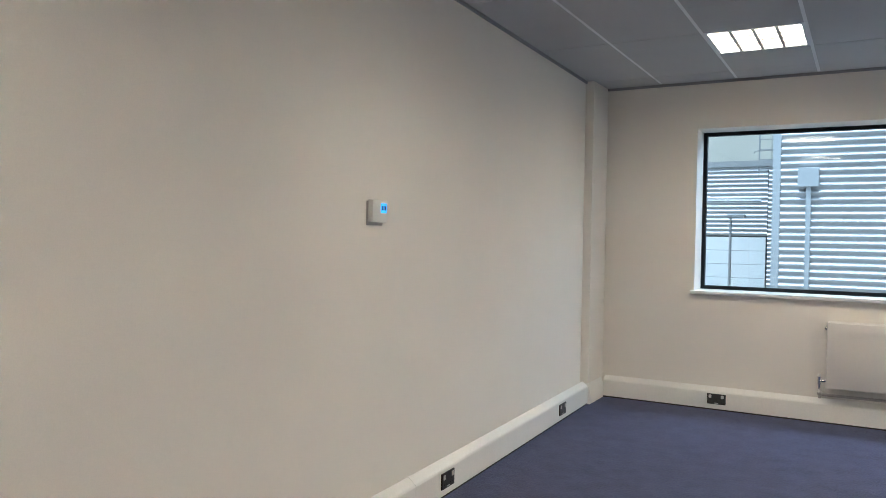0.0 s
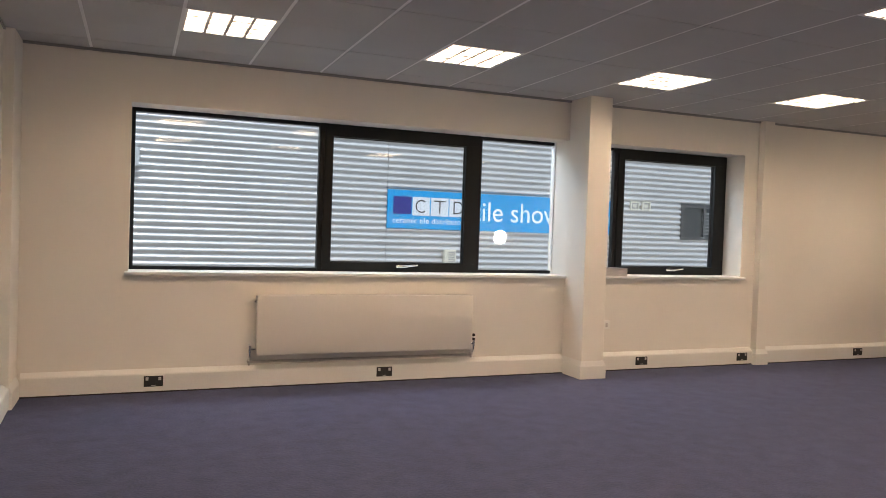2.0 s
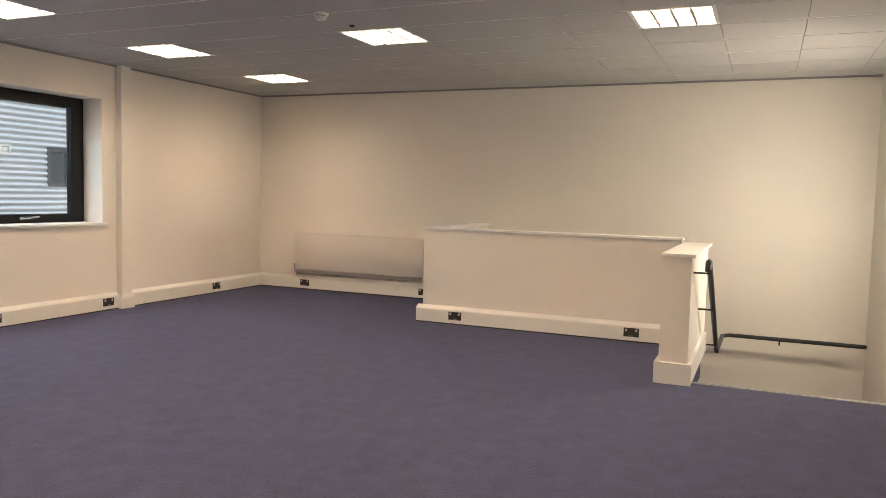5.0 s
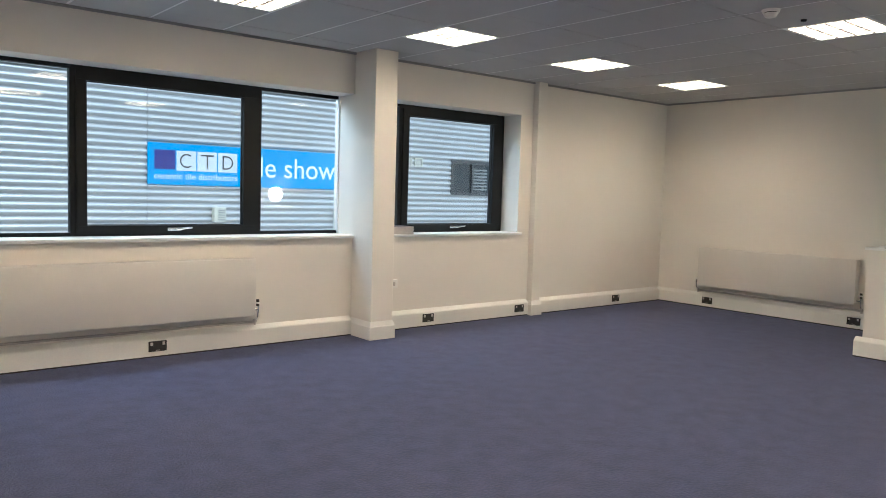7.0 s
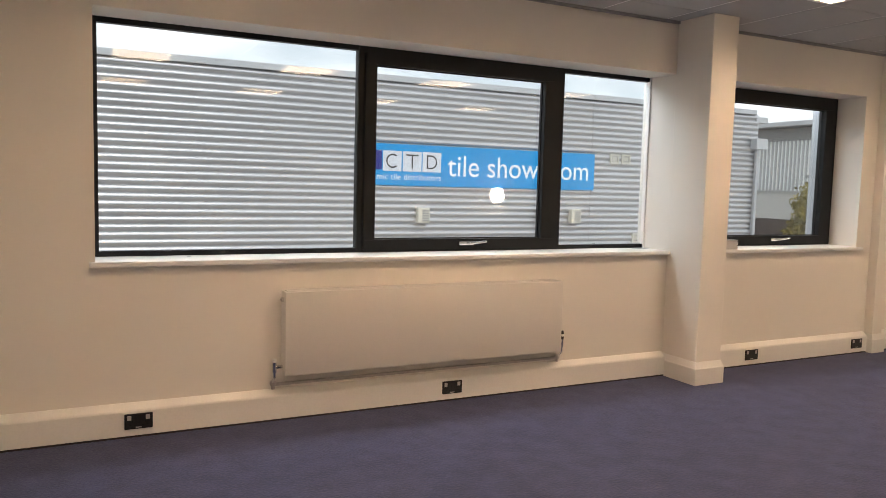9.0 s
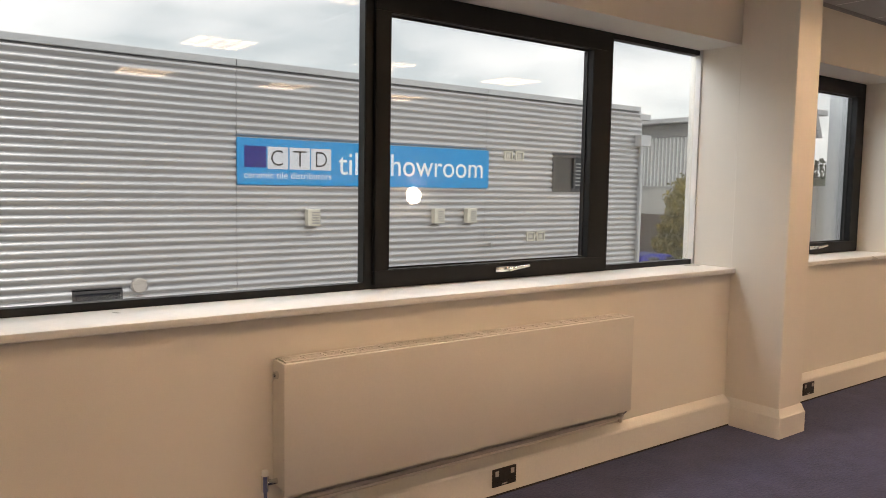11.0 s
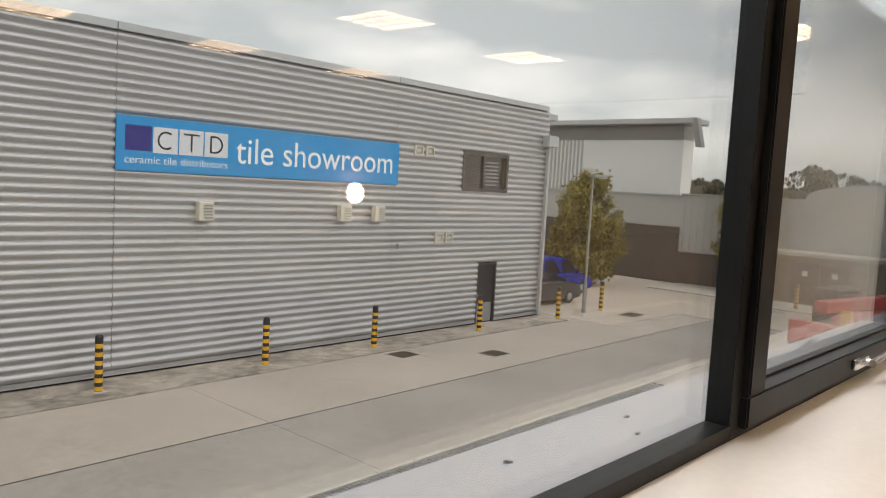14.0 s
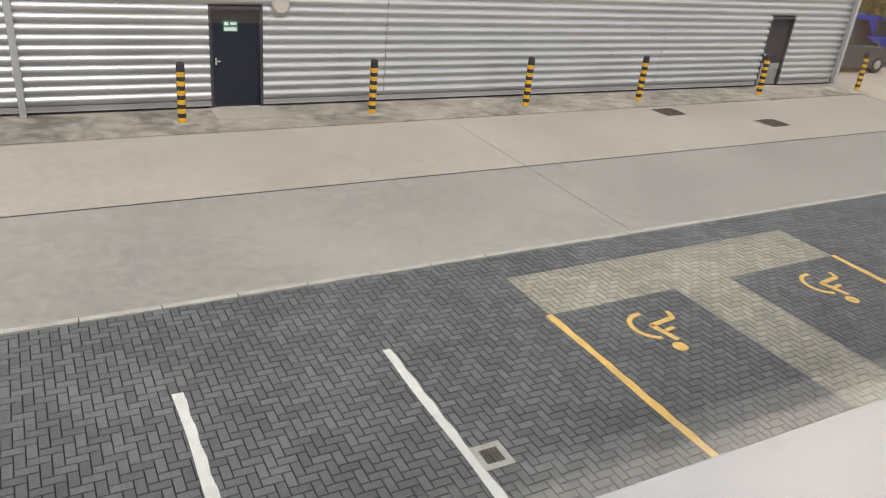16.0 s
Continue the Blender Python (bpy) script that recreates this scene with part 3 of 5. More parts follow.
M_SCREEN = glow_mat("lit_blue_display", (0.10, 0.35, 0.75), 0.6)
thermo = thing("thermostat", "white wall thermostat with a small blue display", "thermostat")
thermo.matrix_world = WEST @ pose(0.001, -3.65, 1.505, 0, 0, 90)
part("case", boxes((-0.075, -0.032, -0.052, 0.055, 0, 0.052), bevel=0.006), M_PVC, thermo, smooth=True)
part("backplate", boxes((-0.082, -0.008, -0.066, 0.05, 0, 0.045), bevel=0.003), M_ROCKER, thermo)
part("display", boxes((-0.008, -0.0345, -0.008, 0.04, -0.0318, 0.036)), M_SCREEN, thermo, "lit blue display")
for q in range(3):
    part("digit_bar", boxes((-0.002 + q * 0.013, -0.0355, 0.004, 0.006 + q * 0.013, -0.0343, 0.024)), M_NAVYDOOR, thermo)
bm = bmesh.new()
cyl(bm, (0.05, -0.038, 0.016), (0.05, -0.03, 0.016), 0.011)
part("button", bm, M_PVC, thermo, smooth=True)

det = thing("smoke_detector", "white round smoke detector on the ceiling", "smoke detector", (5.935, -3.55, H))
bm = bmesh.new()
cyl(bm, (0, 0, -0.018), (0, 0, 0), 0.055, 32, 0.06)
part("base", bm, M_PVC, det, smooth=True)
bm = bmesh.new()
cyl(bm, (0, 0, -0.05), (0, 0, -0.024), 0.034, 32, 0.05)
part("chamber", bm, M_PVC, det, smooth=True)
bm = bmesh.new()
cyl(bm, (0, 0, -0.0245), (0, 0, -0.0175), 0.042, 32)
part("slot", bm, M_RUBBER, det)
disc_ = thing("ceiling_sensor", "flat white round ceiling sensor plate", "sensor", (5.77, -4.2, H))
bm = bmesh.new()
cyl(bm, (0, 0, -0.012), (0, 0, 0), 0.06, 32, 0.068)
part("plate", bm, M_CEIL, disc_, smooth=True)
dot = thing("ceiling_indicator", "tiny dark round indicator in the ceiling", "indicator", (6.357, -3.575, H))
bm = bmesh.new()
cyl(bm, (0, 0, -0.012), (0, 0, 0), 0.018, 16, 0.022)
part("lens", bm, M_RUBBER, dot)

M_PAPER = mat("paper_edges", (0.62, 0.58, 0.56), 0.8, vary=0.1, scale=20, fine=200, bump=0.1)
M_COVER = mat("brochure_cover", (0.12, 0.10, 0.11), 0.4, vary=0.3, scale=14, bump=0)
for q in range(7):
    b_ = thing("brochure", "thin glossy brochure stacked on the window sill", "brochure", (5.47 + 0.006 * math.sin(q * 2.1), 0.085, W2[2] + 0.0003 + q * 0.0112), 3 * math.sin(q * 1.7), group="brochure stack")
    part("pages", boxes((-0.148, -0.105, 0.001, 0.148, 0.105, 0.0098)), M_PAPER, b_)
    part("cover", boxes((-0.15, -0.107, 0.0099, 0.15, 0.107, 0.0110)), M_COVER if q > 5 else M_PAPER, b_)

# stairs, handrail and the round lamp over them
st = thing("staircase", "carpeted stairs going down behind the low wall", "stairs", kind="structure")
for q in range(6):
    x = 7.05 + q * 0.28
    part("step", boxes((x, YB, -0.17 * (q + 2), x + 0.28, -6.2, -0.17 * (q + 1))), M_CARPET, st)
    part("nosing", boxes((x - 0.02, YB, -0.17 * q - 0.03, x + 0.035, -6.25, -0.17 * q + 0.003)) if q else boxes((7.03, YB, 0.0, 7.075, -6.25, 0.004)), M_GREYMETAL, st, "metal stair nosing")
part("landing", boxes((8.73, YB, -1.35, XE + 0.16, -3.36, -1.19)), M_CARPET, st)


def tube(points, r):
    bm = bmesh.new()
    for p, q in zip(points, points[1:]):
        cyl(bm, p, q, r, 12)
        bmesh.ops.create_uvsphere(bm, u_segments=12, v_segments=6, radius=r, matrix=Matrix.Translation(q))
    return bm


rail = thing("handrail", "black steel handrail on the low wall over the stairs", "handrail")
part("rail", tube([(6.99, -6.33, 0.86), (7.03, -6.33, 0.92), (7.10, -6.33, 0.92), (8.75, -6.33, -0.06), (9.78, -6.33, -0.08), (9.87, -6.40, -0.08), (9.87, YB + 0.05, -0.08)], 0.022), M_STEEL_BLK, rail, smooth=True)
for x, z in ((7.12, 0.86), (7.75, 0.50), (8.45, 0.08)):
    part("bracket", tube([(x, -6.215, z - 0.03), (x, -6.33, z - 0.03), (x, -6.33, z + 0.02)], 0.008), M_STEEL_BLK, rail)
part("bracket", tube([(XE, -6.9, -0.14), (9.87, -6.9, -0.14), (9.87, -6.9, -0.09)], 0.008), M_STEEL_BLK, rail)
M_BULK = glow_mat("bulkhead_glow", (1.0, 0.82, 0.60), 85.0)
bulk = thing("bulkhead_light", "round lit bulkhead lamp on the stairwell wall", "wall light", (8.3, YB, 1.27))
bm = bmesh.new()
cyl(bm, (0, 0, 0), (0, 0.03, 0), 0.165, 40)
part("base", bm, M_PVC, bulk, smooth=True)
bm = bmesh.new()
cyl(bm, (0, 0.03, 0), (0, 0.075, 0), 0.15, 40, 0.12)
part("diffuser", bm, M_BULK, bulk, "glowing round diffuser", smooth=True)

for ob in (st, rail):
    ob.matrix_world = STAIR

# outer skin of the wall, its piers and the deep metal cills in front of the glass
struct("wall_outer", boxes((-0.2, T + 0.001, -3.45, XE + 0.2, 0.62, 0.90), (-0.2, T + 0.001, 0.90, 0.72, 0.62, 3.0), (7.25, T + 0.001, 0.90, XE + 0.2, 0.62, 3.0)), M_CLADTRIM, "grey metal-faced outer wall round the windows", "wall")
for x0, x1 in ((0.725, 5.02), (5.022, 7.245)):
    cill = prism([(YF + 0.053, 0.901), (0.655, 0.901), (0.655, 0.926), (0.648, 0.932), (YF + 0.053, 0.956)], "x", x0, x1)
    struct("outer_sill", cill, M_CILL, "deep pale grey coated metal outer window sill", "window sill")
for x, y, r_ in ((2.51, 0.55, 0.010), (3.06, 0.55, 0.012), (2.06, 0.544, 0.010), (2.40, 0.463, 0.009)):
    d_ = thing("dead_leaf", "small dark curled dead leaf on the outer sill", "leaf", (x, y, 0.956 - (y - 0.333) * 0.076 + 0.002), 70 * x, group="leaves on the sill")
    bm = bmesh.new()
    bmesh.ops.create_uvsphere(bm, u_segments=10, v_segments=6, radius=r_, matrix=Matrix.Diagonal((1.0, 0.6, 0.25, 1.0)))
    part("blade", bm, M_IRON, d_, smooth=True)

# ---- warehouse opposite ----
YW = 16.8
WB = (-0.09, 0, 0.07)


def ribbed(x0, x1, z0, z1, y, pitch, depth=0.066):
    """Horizontal round-ribbed cladding sheet facing -y; z0 lies in a groove."""
    n = int(round((z1 - z0) / pitch * 12))
    pts = [(y - depth * abs(math.sin(math.pi * k / 12)), z0 + k * pitch / 12) for k in range(n + 1)]
    z1 = pts[-1][1]
    bm = bmesh.new()
    a = [bm.verts.new((x0, u, v)) for u, v in pts]
    b = [bm.verts.new((x1, u, v)) for u, v in pts]
    for q in range(len(pts) - 1):
        bm.faces.new((a[q], b[q], b[q + 1], a[q + 1]))
    c = [bm.verts.new((x, y + 0.05, z)) for x, z in ((x0, z0), (x1, z0), (x1, z1), (x0, z1))]
    bm.faces.new(c)
    for e0, e1 in ((0, 3), (1, 2)):
        bm.faces.new((a if e0 == 0 else b) + [c[e1], c[e0]])
    return bm


ware = thing("warehouse", "silver ribbed-metal warehouse with a blue shop sign", "building", WB)
Z0, RIB = G + 0.12, 0.20237
Z1 = Z0 + 38 * RIB
D1, D2 = (4.42, 5.56, -1.27), (21.33, 22.38, -1.27)
WX = (20.22, 22.70, 1.25, 2.61)
for x0, x1, z0, z1 in ((0.06, D1[0], Z0, Z1), (D1[1], 8.469, Z0, Z1), (D1[0], D1[1], Z0 + RIB * 10, Z1), (8.481, 17.089, Z0, Z1), (17.101, WX[0], Z0, Z1),
                       (WX[1], 25.1, Z0, Z1), (WX[0], WX[1], Z0 + RIB * 29, Z1), (WX[0], WX[1], Z0 + RIB * 10, Z0 + RIB * 22.5), (WX[0], D2[0], Z0, Z0 + RIB * 10), (D2[1], WX[1], Z0, Z0 + RIB * 10)):
    part("cladding_panel", ribbed(x0, x1, z0, z1, YW, RIB), M_CLAD, ware, smooth=True)
part("wall", boxes((0.0, YW + 0.14, G - 0.15, 25.1, YW + 14, 4.4)), M_CLADDARK, ware)
for x0, x1 in ((0.06, D1[0]), (D1[1], D2[0]), (D2[1], 25.1)):
    part("drip_trim", boxes((x0, YW - 0.03, Z0 - 0.10, x1, YW + 0.02, Z0 - 0.004), (x0, YW - 0.055, Z0 - 0.115, x1, YW + 0.02, Z0 - 0.10)), M_CLAD, ware)
# plinth coloured black to paint in the shade under the cladding
part("shaded_plinth", boxes((0.0, YW + 0.03, G - 0.15, 25.1, YW + 0.12, Z0 - 0.12)), M_BLACK, ware)
for x0, x1 in ((0.0, 8.46), (8.475, 17.08), (17.095, 24.95)):
    part("parapet", boxes((x0, YW - 0.10, 4.425, x1, YW + 0.3, 4.61), bevel=0.015), M_CLADTRIM, ware)
part("corner_trim", boxes((-0.16, YW - 0.07, G - 0.05, 0.055, YW + 0.13, 4.60), bevel=0.01), M_CLADTRIM, ware)
part("side_cladding", boxes((25.1, YW - 0.005, G + 0.1, 25.16, YW + 14, 4.42)), M_CLADTRIM, ware)
part("gutter_end", boxes((24.97, YW - 0.06, 4.12, 25.62, YW + 0.3, 4.36), bevel=0.02), M_CLADTRIM, ware)


def downpipe(x, x0, x1, z0, z1):
    d = thing("downpipe", "silver square downpipe with a hopper box", "downpipe", WB, group="downpipes")
    part("hopper", boxes((x0, YW - 0.36, z0, x1, YW - 0.047, z1), bevel=0.012), M_CLADTRIM, d)
    part("pipe", boxes((x - 0.065, YW - 0.19, G - 0.079, x + 0.065, YW - 0.06, z0), bevel=0.012), M_CLADTRIM, d)
    for z in (-2.6, -0.9, 0.8):
        part("clip", boxes((x - 0.085, YW - 0.20, z, x + 0.085, YW - 0.047, z + 0.04)), M_CLADTRIM, d)


downpipe(0.78, 0.51, 1.04, 2.84, 3.37)
downpipe(25.02, 24.72, 25.32, 3.08, 3.50)


def steel_door(x0, x1, zt):
    d = tagged(new("steel_door"), "dark navy steel door in the warehouse wall", "door", group="warehouse doors")
    d.location = (WB[0], 0, 0)
    zt += WB[2]
    part("frame", boxes((x0, YW - 0.045, G + 0.02, x0 + 0.06, YW + 0.14, zt), (x1 - 0.06, YW - 0.045, G + 0.02, x1, YW + 0.14, zt), (x0 + 0.06, YW - 0.045, zt - 0.07, x1 - 0.06, YW + 0.14, zt)), M_CLADDARK, d)
    leaf = part("leaf", boxes((x0 + 0.062, YW + 0.05, G + 0.03, x1 - 0.062, YW + 0.10, zt - 0.072), bevel=0.004), M_NAVYDOOR, d)
    part("handle", boxes((x0 + 0.12, YW + 0.0, G + 1.02, x0 + 0.24, YW + 0.018, G + 1.05), (x0 + 0.12, YW + 0.018, G + 0.96, x0 + 0.16, YW + 0.05, G + 1.11)), M_CHROME, leaf, "metal lever handle")
    part("threshold", boxes((x0 - 0.05, YW - 0.9, G + 0.02, x1 + 0.12, YW + 0.14, G + 0.035), bevel=0.004), M_CONC, d)
    return d, leaf


d1, leaf1 = steel_door(*D1)
d2, leaf2 = steel_door(*D2)
tagged(d1, "dark navy steel fire door with a small green sign")
part("kick_plate", boxes((D2[0] + 0.075, YW + 0.046, G + 0.05, D2[1] - 0.075, YW + 0.0495, G + 0.75)), M_GREYMETAL, leaf2)
esign = thing("exit_sign", "small green and white exit sign on the steel door", "sign", (4.80, YW + 0.049, -1.625))
part("plate", boxes((-0.16, -0.006, -0.12, 0.16, 0, 0.12)), M_GREEN, esign)
for q, (a, b, c, d_) in enumerate(((-0.13, 0.02, -0.04, 0.09), (0.0, 0.03, 0.13, 0.085), (-0.13, -0.09, 0.13, -0.02))):
    part("mark", boxes((a, -0.008, b, c, -0.0055, d_)), M_WHITE, esign)
dl = thing("round_wall_light", "round pale bulkhead light on the ribbed cladding", "wall light", (5.86, YW - 0.045, -1.14))
bm = bmesh.new()
cyl(bm, (0, 0, 0), (0, -0.09, 0), 0.20, 32, 0.16)
part("diffuser", bm, M_ROCKER, dl, smooth=True)
bm = bmesh.new()
cyl(bm, (0, 0.03, 0), (0, -0.02, 0), 0.215, 32)
part("rim", bm, M_GREYMETAL, dl, smooth=True)

wb = thing("warehouse_window", "dark grey framed window in the ribbed cladding", "window", WB)
bm = bmesh.new()
fixed_frame(bm, WX[0], WX[1], WX[2], WX[3], 0.13, YW - 0.07, YW + 0.13)
part("window_frame", bm, M_CLADDARK, wb)
part("mullion", boxes((21.35, YW - 0.02, WX[2] + 0.13, 21.45, YW + 0.1, WX[3] - 0.13)), M_CLADDARK, wb)
for x0, x1 in ((WX[0] + 0.13, 21.35), (21.45, WX[1] - 0.13)):
    part("pane", boxes((x0, YW + 0.06, WX[2] + 0.13, x1, YW + 0.07, WX[3] - 0.13)), M_DARKGLASS, wb)
for q in range(7):
    part("blind_slat", boxes((21.5, YW + 0.045, 1.48 + q * 0.13, 22.25, YW + 0.056, 1.53 + q * 0.13)), M_GREYMETAL, wb)

M_CREAM = mat("cream_plastic", (0.62, 0.59, 0.50), 0.5, vary=0.1, scale=5, bump=0.05)


def wall_heater_vent(x0, x1, z0, z1):
    v = thing("vent_cowl", "cream plastic vent cowl on the ribbed cladding", "vent", WB, group="vent cowls")
    part("case", boxes((x0, YW - 0.24, z0, x1, YW - 0.03, z1), bevel=0.02), M_CREAM, v)
    for q in range(5):
        z = z0 + 0.06 + q * 0.075
        part("louvre", boxes((x0 + 0.13, YW - 0.252, z, x1 - 0.04, YW - 0.239, z + 0.035)), M_GREYMETAL, v)


for x0 in (10.47, 14.89, 16.21):
    wall_heater_vent(x0, x0 + 0.40, 0.20, 0.67)


def vent_box(x, z):
    v = thing("wall_vent", "small pale square vent on the ribbed cladding", "vent", WB, group="wall vents")
    bm = bmesh.new()
    fixed_frame(bm, x - 0.19, x + 0.19, z - 0.16, z + 0.16, 0.05, YW - 0.10, YW - 0.03)
    part("frame", bm, M_CREAM, v)
    part("grille", boxes((x - 0.14, YW - 0.06, z - 0.11, x + 0.14, YW - 0.03, z + 0.11)), M_GREYMETAL, v)
    part("cover", boxes((x - 0.08, YW - 0.075, z - 0.06, x + 0.08, YW - 0.061, z + 0.06)), M_CREAM, v)


for x, z in ((18.07, 2.45), (18.58, 2.46), (19.21, -0.33), (19.70, -0.33)):
    vent_box(x, z)
tap = thing("outside_tap", "small dark pipe fitting on the cladding", "pipe fitting", (17.21, YW - 0.05, -0.45))
bm = bmesh.new()
cyl(bm, (0, 0, 0), (0, -0.1, 0), 0.03)
cyl(bm, (0, -0.1, 0.03), (0, -0.1, -0.14), 0.025)
part("spout", bm, M_GREYMETAL, tap, smooth=True)

sign = thing("shop_sign", "blue shop sign with white lettering and a logo of squares", "sign", WB)
part("panel", boxes((8.47, YW - 0.10, 1.33, 17.19, YW - 0.05, 2.58), bevel=0.008), M_SIGN, sign)
part("logo_square", boxes((8.67, YW - 0.106, 1.80, 9.29, YW - 0.099, 2.37)), M_SIGN_NAVY, sign, "navy blue square")
for x0, x1 in ((9.33, 9.935), (9.975, 10.60), (10.635, 11.27)):
    part("logo_square", boxes((x0, YW - 0.106, 1.765, x1, YW - 0.099, 2.37)), M_SIGN_GREY, sign, "pale grey square")


def flat(name, pieces, material, parent, y):
    """Flat strokes in the x-z plane: rings (x, z, r, width, from, to in degrees) and bars (x0, z0, x1, z1)."""
    bm = bmesh.new()
    for p in pieces:
        if len(p) == 6:
            cx, cz, r, w, a0, a1 = p
            n = 20
            for q in range(n):
                u, v = radians(a0 + (a1 - a0) * q / n), radians(a0 + (a1 - a0) * (q + 1) / n)
                bm.faces.new([bm.verts.new((cx + rr * math.cos(t_), y, cz + rr * math.sin(t_))) for rr, t_ in ((r, u), (r, v), (r - w, v), (r - w, u))])
        else:
            box(bm, p[0], y, p[1], p[2], y + 0.004, p[3])
    return part(name, bm, material, parent)


flat("logo_mark", [(9.645, 2.07, 0.215, 0.045, 50, 310)], M_BLACK, sign, YW - 0.109)
flat("logo_mark", [(10.085, 2.237, 10.495, 2.282), (10.267, 1.858, 10.312, 2.237)], M_BLACK, sign, YW - 0.109)
flat("logo_mark", [(10.92, 2.07, 0.212, 0.045, -90, 90), (10.78, 1.858, 10.825, 2.282), (10.825, 2.237, 10.92, 2.282), (10.825, 1.858, 10.92, 1.903)], M_BLACK, sign, YW - 0.109)


def letters(text, x0, width, z, size, material, parent, y):
    """Built-in lettering fitted to a width, facing -y."""
    cu = bpy.data.curves.new("lettering", "FONT")
    cu.body, cu.size, cu.extrude = text, size, 0.002
    tmp = bpy.data.objects.new("lettering", cu)
    me = bpy.data.meshes.new_from_object(tmp)
    bpy.data.objects.remove(tmp)
    xs = [v.co.x for v in me.vertices]
    f = width / (max(xs) - min(xs))
    m0 = min(xs)
    for v in me.vertices:
        v.co.x = (v.co.x - m0) * f
    me.materials.clear()
    me.materials.append(material)
    ob = new("lettering", me)
    ob.parent = parent
    ob.matrix_local = pose(x0, y, z, 90)
    return ob


letters("tile showroom", 11.50, 5.42, 1.665, 0.95, M_WHITE, sign, YW - 0.105)
letters("ceramic tile distributors", 8.66, 2.62, 1.51, 0.26, M_WHITE, sign, YW - 0.105)

# ---- bollards ----
def bollard():
    b = thing("bollard", "yellow and black banded steel bollard", "bollard", group="banded bollards")
    bm = bmesh.new()
    cyl(bm, (0, 0, 0.0), (0, 0, 1.20), 0.083, 24)
    part("post", bm, M_BOLLARD_K, b, smooth=True)
    for q in range(6):
        bm = bmesh.new()
        cyl(bm, (0, 0, 0.02 + q * 0.187), (0, 0, 0.118 + q * 0.187), 0.0845, 24)
        part("band", bm, M_BOLLARD_Y, b, "yellow painted band", smooth=True)
    bm = bmesh.new()
    cyl(bm, (0, 0, 1.20), (0, 0, 1.232), 0.083, 24, 0.06)
    part("cap", bm, M_BOLLARD_K, b, smooth=True)
    part("footing", boxes((-0.16, -0.16, -0.01, 0.16, 0.16, 0.012), bevel=0.004), M_KERB, b)
    return b


bol0 = bollard()
bol0.matrix_world = pose(3.545, 15.84, G + 0.02, 0, 1.0, 10)
for q, (x, y) in enumerate(((7.73, 15.85), (11.935, 15.85), (15.66, 15.86), (20.42, 15.86), (25.1, 15.87), (28.6, 16.1), (40.2, 15.85), (39.7, 14.9), (38.9, 13.1), (37.6, 11.2))):
    copy_thing(bol0, pose(x, y, G + (0.02 if x < 25.25 else 0.0), 0, 0.8 * math.sin(q * 2.3), 37 * q))
M_CONERED = mat("cone_red", (0.55, 0.05, 0.03), 0.5, vary=0.1, bump=0)
cone = thing("traffic_cone", "red and white traffic cone on a bollard", "traffic cone", (38.9, 13.1, G + 1.14))
bm = bmesh.new()
cyl(bm, (0, 0, 0), (0, 0, 0.38), 0.17, 20, 0.11)
part("base", bm, M_CONERED, cone, smooth=True)
bm = bmesh.new()
cyl(bm, (0, 0, 0.38), (0, 0, 0.75), 0.11, 20, 0.04)
part("sleeve", bm, M_WHITE, cone, "white reflective sleeve", smooth=True)

# ---- yard details ----
def cover(x, y, w, d, z, material=M_IRON):
    c = thing("manhole_cover", "rusty brown metal manhole cover in the concrete", "manhole cover", (x, y, z), 4, group="manhole covers")
    bm = bmesh.new()
    fixed = ((-w, -d, w, -d + 0.05), (-w, d - 0.05, w, d), (-w, -d + 0.05, -w + 0.05, d - 0.05), (w - 0.05, -d + 0.05, w, d - 0.05))
    for a in fixed:
        box(bm, a[0], a[1], -0.02, a[2], a[3], 0.006)
    part("rim", bm, M_KERB, c)
    bm = bmesh.new()
    for q in range(8):
        x0 = -w + 0.055 + q * (2 * w - 0.11) / 8
        box(bm, x0, -d + 0.055, -0.02, x0 + (2 * w - 0.11) / 8 - 0.012, d - 0.055, 0.008)
    part("plate", bm, material, c)


cover(15.85, 14.8, 0.42, 0.36, G)
cover(18.25, 13.41, 0.42, 0.36, G)
cover(28.9, 14.8, 0.6, 0.4, G)
cover(27.7, 10.1, 0.5, 0.3, G)
gully = thing("drain_gully", "small square drain with a pale concrete surround", "drain", (4.47, 4.84, G))
bm = bmesh.new()
for a in ((-0.17, -0.17, 0.17, -0.10), (-0.17, 0.10, 0.17, 0.17), (-0.17, -0.10, -0.10, 0.10), (0.10, -0.10, 0.17, 0.10)):
    box(bm, a[0], a[1], -0.02, a[2], a[3], 0.007)
part("surround", bm, M_KERB, gully)
bm = bmesh.new()
for q in range(5):
    box(bm, -0.095 + q * 0.04, -0.098, -0.015, -0.07 + q * 0.04, 0.098, 0.003)
part("grate", bm, M_IRON, gully)


def painted_line(x, y0, y1, material, label, w=0.055):
    """A road-paint stripe along y with a ragged edge."""
    bm = bmesh.new()
    n = int((y1 - y0) / 0.1)
    for q in range(n):
        a, b = y0 + q * (y1 - y0) / n, y0 + (q + 1) * (y1 - y0) / n
        e = 0.008 * math.sin(q * 12.9 + x * 7), 0.008 * math.sin(q * 7.7 + x * 3)
        box(bm, x - w + e[0], a, G + 0.001, x + w + e[1], b, G + 0.0045)
    return struct("road_marking", bm, material, label, "road marking")


for x in (-2.75, -0.44, 1.873, 4.198, 14.83, 17.15):
    painted_line(x, 2.1, 6.94, M_ROADWHITE, "white painted parking bay line on block paving")
for x in (6.52, 12.25):
    painted_line(x, 2.1, 6.94, M_YELLOW, "yellow painted parking bay line on block paving")


